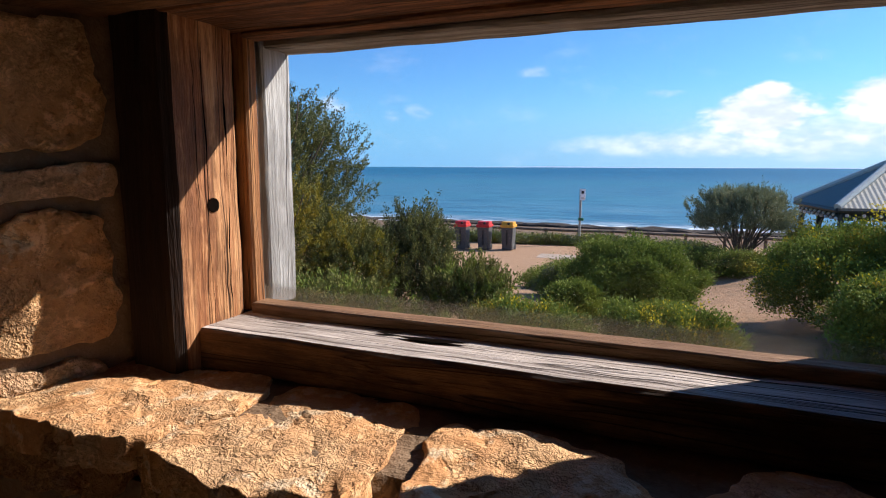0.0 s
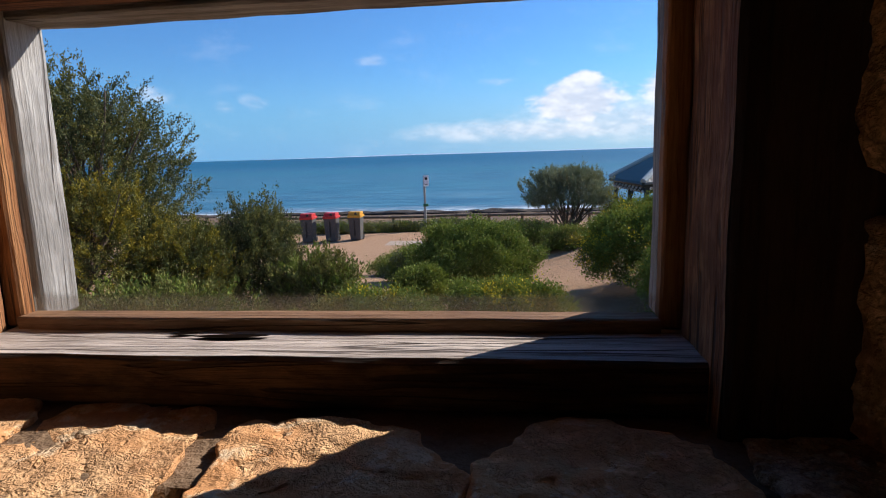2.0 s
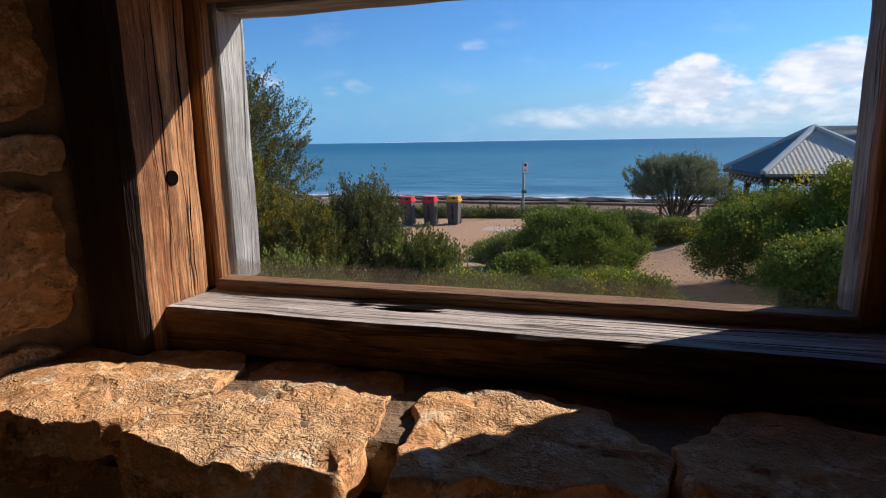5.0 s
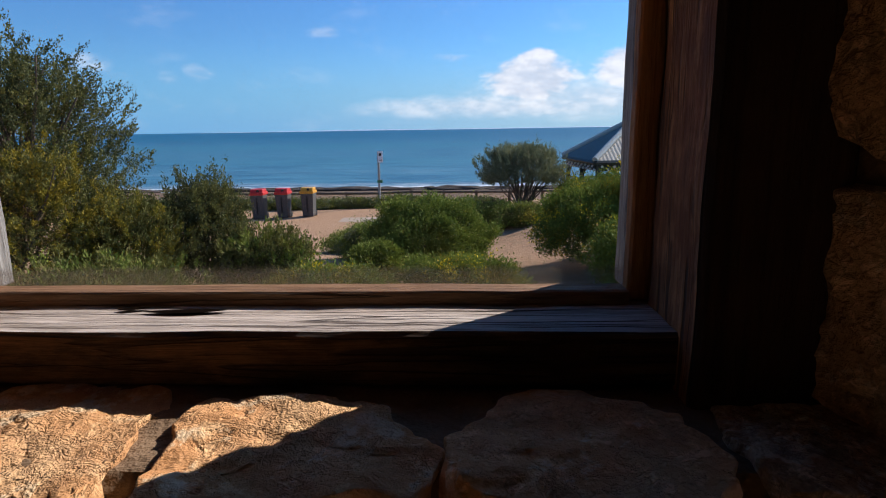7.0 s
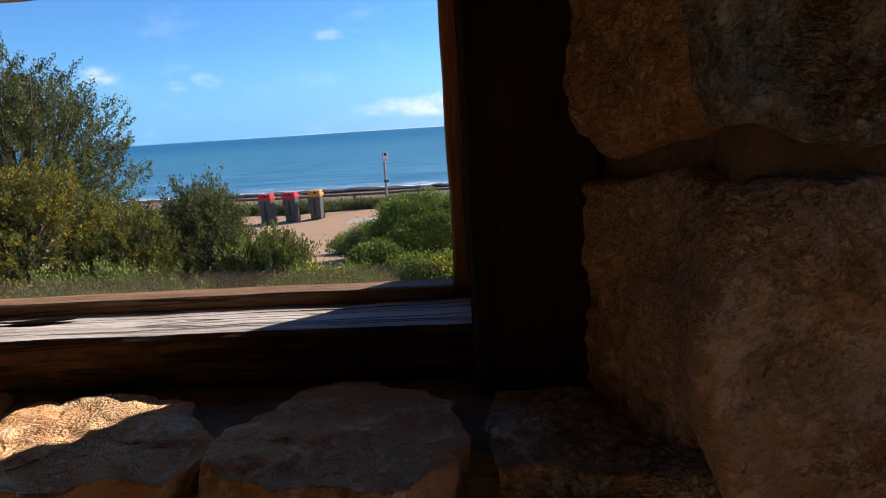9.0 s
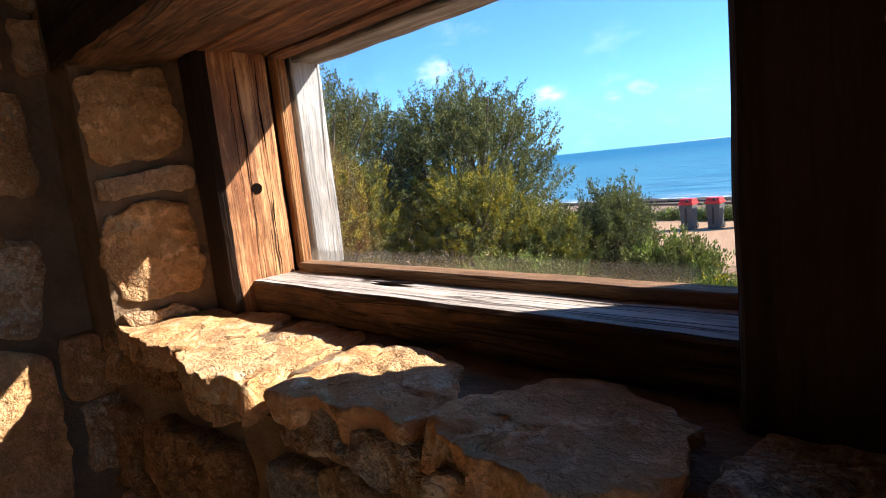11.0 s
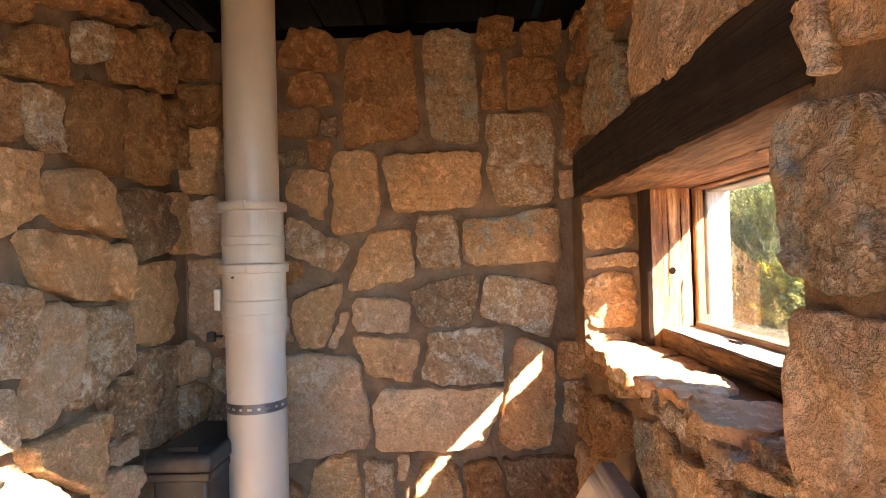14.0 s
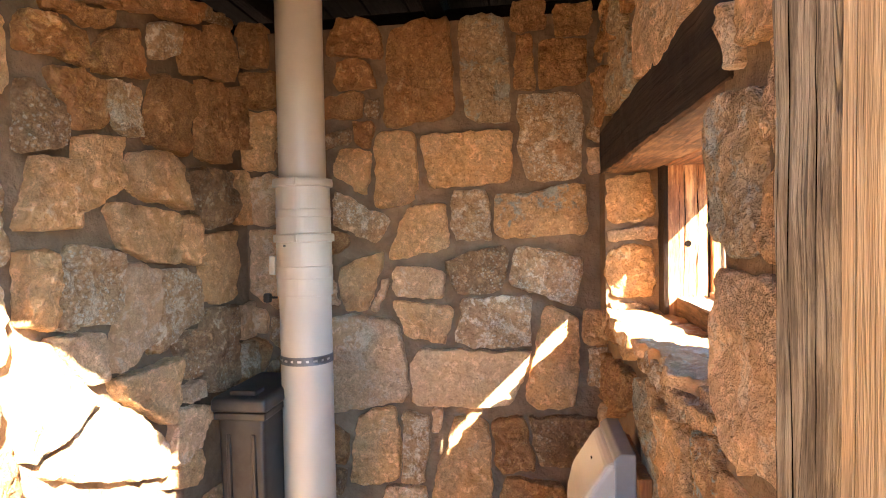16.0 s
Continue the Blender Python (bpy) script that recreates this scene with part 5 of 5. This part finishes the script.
shrub("flowering_ground_cover", 3.35, 8.2, 1.1, 0.95, 1.25, "tall green dune bush dotted with yellow flowers", "bush", (("green", 0.82), ("gold", 0.12), ("bloom", 0.06)), 1600, 18, 0.030, 0.0070, 0.0, 0.55, 0.78, 8, 0.10, ragged=0.4)
shrub("flowering_ground_cover", 2.45, 6.5, 0.9, 0.65, 0.80, "green dune bush with scattered yellow flowers", "bush", (("green", 0.9), ("gold", 0.07), ("bloom", 0.03)), 1200, 19, 0.028, 0.0064, 0.0, 0.55, 0.76, 8, 0.095, ragged=0.4)
shrub("flowering_ground_cover", 4.6, 9.6, 1.2, 1.0, 1.2, "green flowering bush on the crest of the dune", "bush", (("green", 0.85), ("gold", 0.10), ("bloom", 0.05)), 1000, 20, 0.034, 0.0080, 0.0, 0.55, 0.76, 8, 0.12, ragged=0.4)
shrub("round_bush", 1.68, 16.9, 1.25, 1.0, 1.85, "rounded grey-green bush on many bare stems", "bush", (("sage", 1.0),), 620, 21, 0.07, 0.0070, 0.6, 0.9, 0.45, 40, 0.14, ragged=0.25, sprig=2.2)
shrub("dune_bush", 0.75, 15.2, 0.85, 0.6, 0.60, "dark green bush below the round bush", "bush", (("green", 0.6), ("olive", 0.4)), 640, 22, 0.038, 0.0085, 0.0, 0.5, 0.65, 7, 0.12, ragged=0.4)
shrub("dune_bush", 1.5, 14.4, 0.6, 0.5, 0.42, "small low bush beside the sandy path", "bush", (("green", 0.6), ("olive", 0.4)), 420, 23, 0.038, 0.0080, 0.0, 0.5, 0.65, 6, 0.11, ragged=0.4)
shrub("dune_bush", 2.95, 16.2, 0.3, 0.3, 0.42, "small dark bush by the shelter", "bush", (("olive", 1.0),), 220, 24, 0.040, 0.0075, 0.0, 0.5, 0.6, 6, 0.1)
strip = [(-11.5, 24.2, 1.3), (-9.3, 24.4, 1.2), (-7.6, 24.0, 1.1), (-6.2, 24.3, 1.0), (-4.9, 24.6, 1.2), (-2.8, 24.9, 1.2), (-1.2, 24.5, 1.1), (0.4, 24.2, 1.2), (-13.5, 23.5, 1.4)]
for k, (x, y, r) in enumerate(strip):
    shrub("beach_scrub", x, y, r * 0.95, 0.5, 0.17 + 0.08 * (k % 3), "low green scrub between sand and beach", "bush", (("olive", 0.3), ("green", 0.3), ("grey", 0.4)), 190, 30 + k, 0.07, 0.016, 0.0, 0.6, 0.5, 5, 0.17, "beach scrub strip")

# rough grass and small weeds close to the hut
tuft = thing("dune_grass", (0, 4.4, -0.2), "thin green grass and weeds on the dune", "grass", "", "stuff")
for k in range(46):
    rr = random.Random(100 + k)
    gx, gy = rr.uniform(-3.6, 2.2), rr.uniform(3.6, 6.4)
    leaves("blades", (gx, gy, ground_z(gx, gy) + 0.05), (0.22, 0.2, 0.05), 9, 26, 0.11, 0.005, LEAF["green" if k % 3 else "gold"], tuft, 200 + k, 1.2, 0.2, 0.07)


# ---- bins, sign, fence ----
LID_RED, LID_YELLOW = plain("red_lid_plastic", (0.55, 0.03, 0.025), 0.45), plain("yellow_lid_plastic", (0.66, 0.32, 0.025), 0.45)
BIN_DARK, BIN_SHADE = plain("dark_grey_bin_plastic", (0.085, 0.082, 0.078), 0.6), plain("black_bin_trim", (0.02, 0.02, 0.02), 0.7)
POST_GREY, GREEN_BAND, SIGN_WHITE = plain("grey_post_paint", (0.33, 0.33, 0.30), 0.7), plain("green_band", (0.03, 0.16, 0.08), 0.6), plain("sign_white", (0.84, 0.87, 0.90), 0.5)
LOG = plain("weathered_log", (0.12, 0.09, 0.065), 0.95, 0.3)


def wheelie_bin(x, y, lid_mat, label):
    z = ground_z(x, y)
    b = thing("wheelie_bin", (x, y, z), label, "bin", "row of beach bins")
    part("body", tapered(x - 0.24, x + 0.24, y - 0.26, y + 0.26, z + 0.03, z + 0.90, 0.82, 0.02), BIN_DARK, b)
    lid = part("lid", tapered(x - 0.265, x + 0.265, y - 0.29, y + 0.29, z + 0.90, z + 1.0, 1.0, 0.02), lid_mat, b)
    part("lid_hood", prism(((y - 0.27, z + 0.99), (y - 0.2, z + 1.12), (y + 0.2, z + 1.12), (y + 0.27, z + 0.99)), x - 0.235, x + 0.235, 0.03), lid_mat, lid)
    part("lid_slot", tube((x + 0.06, y - 0.262, z + 1.05), (x + 0.06, y - 0.222, z + 1.06), 0.05, None, 16), BIN_SHADE, lid)
    part("front_rib", box((x - 0.03, y - 0.262, z + 0.2), (x + 0.03, y - 0.24, z + 0.8), 0.004), BIN_SHADE, b)
    for s in (-1, 1):
        part("wheel", tube((x + s * 0.16, y + 0.26, z + 0.10), (x + s * 0.215, y + 0.26, z + 0.10), 0.10, None, 18), BIN_SHADE, b)
    part("handle", tube((x - 0.2, y + 0.31, z + 0.93), (x + 0.2, y + 0.31, z + 0.93), 0.016, None, 10), BIN_SHADE, b)


wheelie_bin(-7.70, 21.13, LID_RED, "dark grey wheelie bin with a bright red lid")
wheelie_bin(-6.87, 21.42, LID_RED, "dark grey wheelie bin with a bright red lid")
wheelie_bin(-5.98, 21.69, LID_YELLOW, "dark grey wheelie bin with a yellow lid and round slot")

sx, sy = -3.71, 24.72
sz = ground_z(sx, sy)
sign = thing("sign_post", (sx, sy, sz), "slim grey post with a small white sign and green band", "sign")
part("post", box((sx - 0.045, sy - 0.045, sz - 0.1), (sx + 0.045, sy + 0.045, sz + 2.42), 0.008), POST_GREY, sign)
plate = part("sign_plate", box((sx - 0.02, sy - 0.062, sz + 1.95), (sx + 0.20, sy - 0.047, sz + 2.42), 0.004), SIGN_WHITE, sign)
part("sign_mark", box((sx + 0.03, sy - 0.066, sz + 2.22), (sx + 0.14, sy - 0.061, sz + 2.34), 0.002), BIN_SHADE, plate)
part("sign_mark", box((sx + 0.02, sy - 0.066, sz + 2.02), (sx + 0.16, sy - 0.061, sz + 2.06), 0.002), POST_GREY, plate)
part("band", box((sx - 0.07, sy - 0.07, sz + 1.08), (sx + 0.15, sy + 0.06, sz + 1.2), 0.008), GREEN_BAND, sign)

rail = thing("log_fence", (-4.0, 26.4, ground_z(-4, 26.4)), "low weathered log fence along the beach", "fence")
for k in range(13):
    x = -13 + k * 1.5
    z = ground_z(x, 26.4)
    part("fence_post", tube((x, 26.4, z - 0.2), (x, 26.4, z + 0.66), 0.07, 0.065, 10), LOG, rail)
    if k < 12:
        part("fence_rail", tube((x, 26.32, z + 0.58), (x + 1.5, 26.32, ground_z(x + 1.5, 26.4) + 0.58), 0.06, 0.055, 10), LOG, rail)

pad_z = ground_z(-3.9, 20.4)
tagged(part("concrete_pad", tapered(-4.5, -3.2, 19.9, 20.9, pad_z - 0.05, pad_z + 0.03, 1.0, 0.02), plain("pale_concrete", (0.40, 0.31, 0.23), 0.9), None, "small pale concrete pad in the sand"), "", "slab")

# seaweed banks on the beach
wrack = thing("seaweed_bank", (-6, 40, -1.9), "dark heaps of washed-up seaweed along the shore", "seaweed", "", "stuff")
for k in range(16):
    rr = random.Random(300 + k)
    x, y = -26 + k * 2.9 + rr.uniform(-1, 1), rr.uniform(41, 45.5)
    bm = bmesh.new()
    bmesh.ops.create_icosphere(bm, subdivisions=3, radius=1.0)
    for v in bm.verts:
        v.co = Vector((v.co.x * rr.uniform(2.4, 2.6), v.co.y * 0.8, v.co.z * 0.28)) * (1 + 0.5 * noise.noise(v.co * 2.2 + Vector((k, 0, 0))))
        v.co += Vector((x, y, ground_z(x, y)))
    part("seaweed", bm, plain("seaweed", (0.05, 0.038, 0.03), 0.95, 0.4) if k == 0 else bpy.data.materials["seaweed"], wrack, "", True)


# ---- shelter beyond the dune ----
def ribbed(a, b, top, count, depth, material, name, parent, label=""):
    """A triangular corrugated slope over the eave a-b, its ribs running straight up the slope."""
    a, b, top = Vector(a), Vector(b), Vector(top)
    nrm, rise = (b - a).cross(top - a).normalized(), top - (a + b) / 2
    bm = bmesh.new()
    pairs = []
    for k in range(count * 2 + 1):
        f = k / (count * 2)
        off = nrm * (depth if k % 2 else 0.0)
        foot = a.lerp(b, f)
        pairs.append((bm.verts.new(foot + off), bm.verts.new(foot + rise * (2 * min(f, 1 - f)) + off)))
    for p, q in zip(pairs, pairs[1:]):
        bm.faces.new((p[0], q[0], q[1], p[1]))
    return part(name, bm, material, parent, label)


# One roof, two irons: pale colour paints the sunlit slope, dark the shaded ones.
TIN_LIT, TIN_CAP = plain("sunlit_galvanised_iron", (0.50, 0.455, 0.36), 0.7, 0.12, 0.0), plain("green_grey_ridge_cap", (0.40, 0.46, 0.43), 0.5)
TIN_SHADED, TRIM_DARK, TRIM_WHITE = plain("shaded_green_iron", (0.13, 0.18, 0.17), 0.55), plain("dark_green_trim", (0.03, 0.045, 0.04), 0.6), plain("white_trim", (0.7, 0.7, 0.68), 0.6)


def shelter():
    near, fu, fv = Vector((3.55, 16.0, 0.62)), Vector((0.995, 0.10, 0)), Vector((-0.10, 0.995, 0))
    w, dp = 3.4, 3.3
    corner = [near, near + fu * w, near + fu * w + fv * dp, near + fv * dp]
    apex = near + fu * (w / 2) + fv * (dp / 2) + Vector((0, 0, 1.11))
    gz = ground_z(5.2, 17.8)
    s = thing("beach_shelter", (5.1, 17.8, gz), "beach shelter with hipped corrugated iron roof and white trim", "shelter")
    # Only the front slope gets the colour lightened for sun.
    ribbed(corner[0], corner[1], apex, 30, 0.007, TIN_LIT, "roof_slope", s, "corrugated iron with sunlight in its pale colour")
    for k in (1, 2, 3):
        ribbed(corner[k], corner[(k + 1) % 4], apex, 22, 0.02, TIN_SHADED, "roof_slope", s, "dull green corrugated iron with shade in its colour")
    for c in corner:
        part("hip_cap", tube(c + Vector((0, 0, 0.03)), apex + Vector((0, 0, 0.04)), 0.085, 0.085, 8), TIN_CAP, s)
    ridge = apex + fu * 2.6 + fv * 0.3
    part("ridge_cap", tube(apex + Vector((0, 0, 0.02)), ridge + Vector((0, 0, 0.02)), 0.06, 0.06, 8), TIN_CAP, s)
    bm, pairs = bmesh.new(), []
    for k in range(61):
        f, off = k / 60, Vector((0, 0, 0.012 * (k % 2)))
        pairs.append((bm.verts.new(corner[1].lerp(corner[1] + fu * 2.6, f) + fv * 0.3 + off), bm.verts.new((apex + fv * 0.3).lerp(ridge, f) + off)))
    for p, q in zip(pairs, pairs[1:]):
        bm.faces.new((p[0], q[0], q[1], p[1]))
    part("roof_slope", bm, TIN_SHADED, s, "dull green corrugated iron with shade in its colour")
    for a, b in zip(corner, corner[1:] + corner[:1]):
        mid = (a + b) / 2
        inward = (apex - mid)
        inward.z = 0
        inward.normalize()
        a2, b2 = a + inward * 0.15 + (b - a).normalized() * 0.15, b + inward * 0.15 - (b - a).normalized() * 0.15
        part("fascia", tube(a + Vector((0, 0, -0.05)), b + Vector((0, 0, -0.05)), 0.06, 0.06, 4), TRIM_DARK, s)
        beam = part("trim_beam", tube(a2 + Vector((0, 0, -0.20)), b2 + Vector((0, 0, -0.20)), 0.10, 0.10, 4), TRIM_DARK, s)
        n = 18
        for k in range(n):
            p = a2.lerp(b2, (k + 0.5) / n) - inward * 0.085 + Vector((0, 0, -0.17 - 0.085 * (k % 2)))
            bm = bmesh.new()
            bmesh.ops.create_uvsphere(bm, u_segments=8, v_segments=5, radius=0.045, matrix=Matrix.Translation(p))
            part("white_boss", bm, TRIM_WHITE, beam)
        for q in (a2, a2.lerp(b2, 0.5)):
            part("post", box((q.x - 0.06, q.y - 0.06, gz - 0.4), (q.x + 0.06, q.y + 0.06, 0.5), 0.01), TRIM_DARK, s)
            part("bracket", tube(q + Vector((0, 0, -0.62)), q + (b - a).normalized() * 0.38 + Vector((0, 0, -0.24)), 0.03, 0.03, 6), TRIM_DARK, s)


shelter()
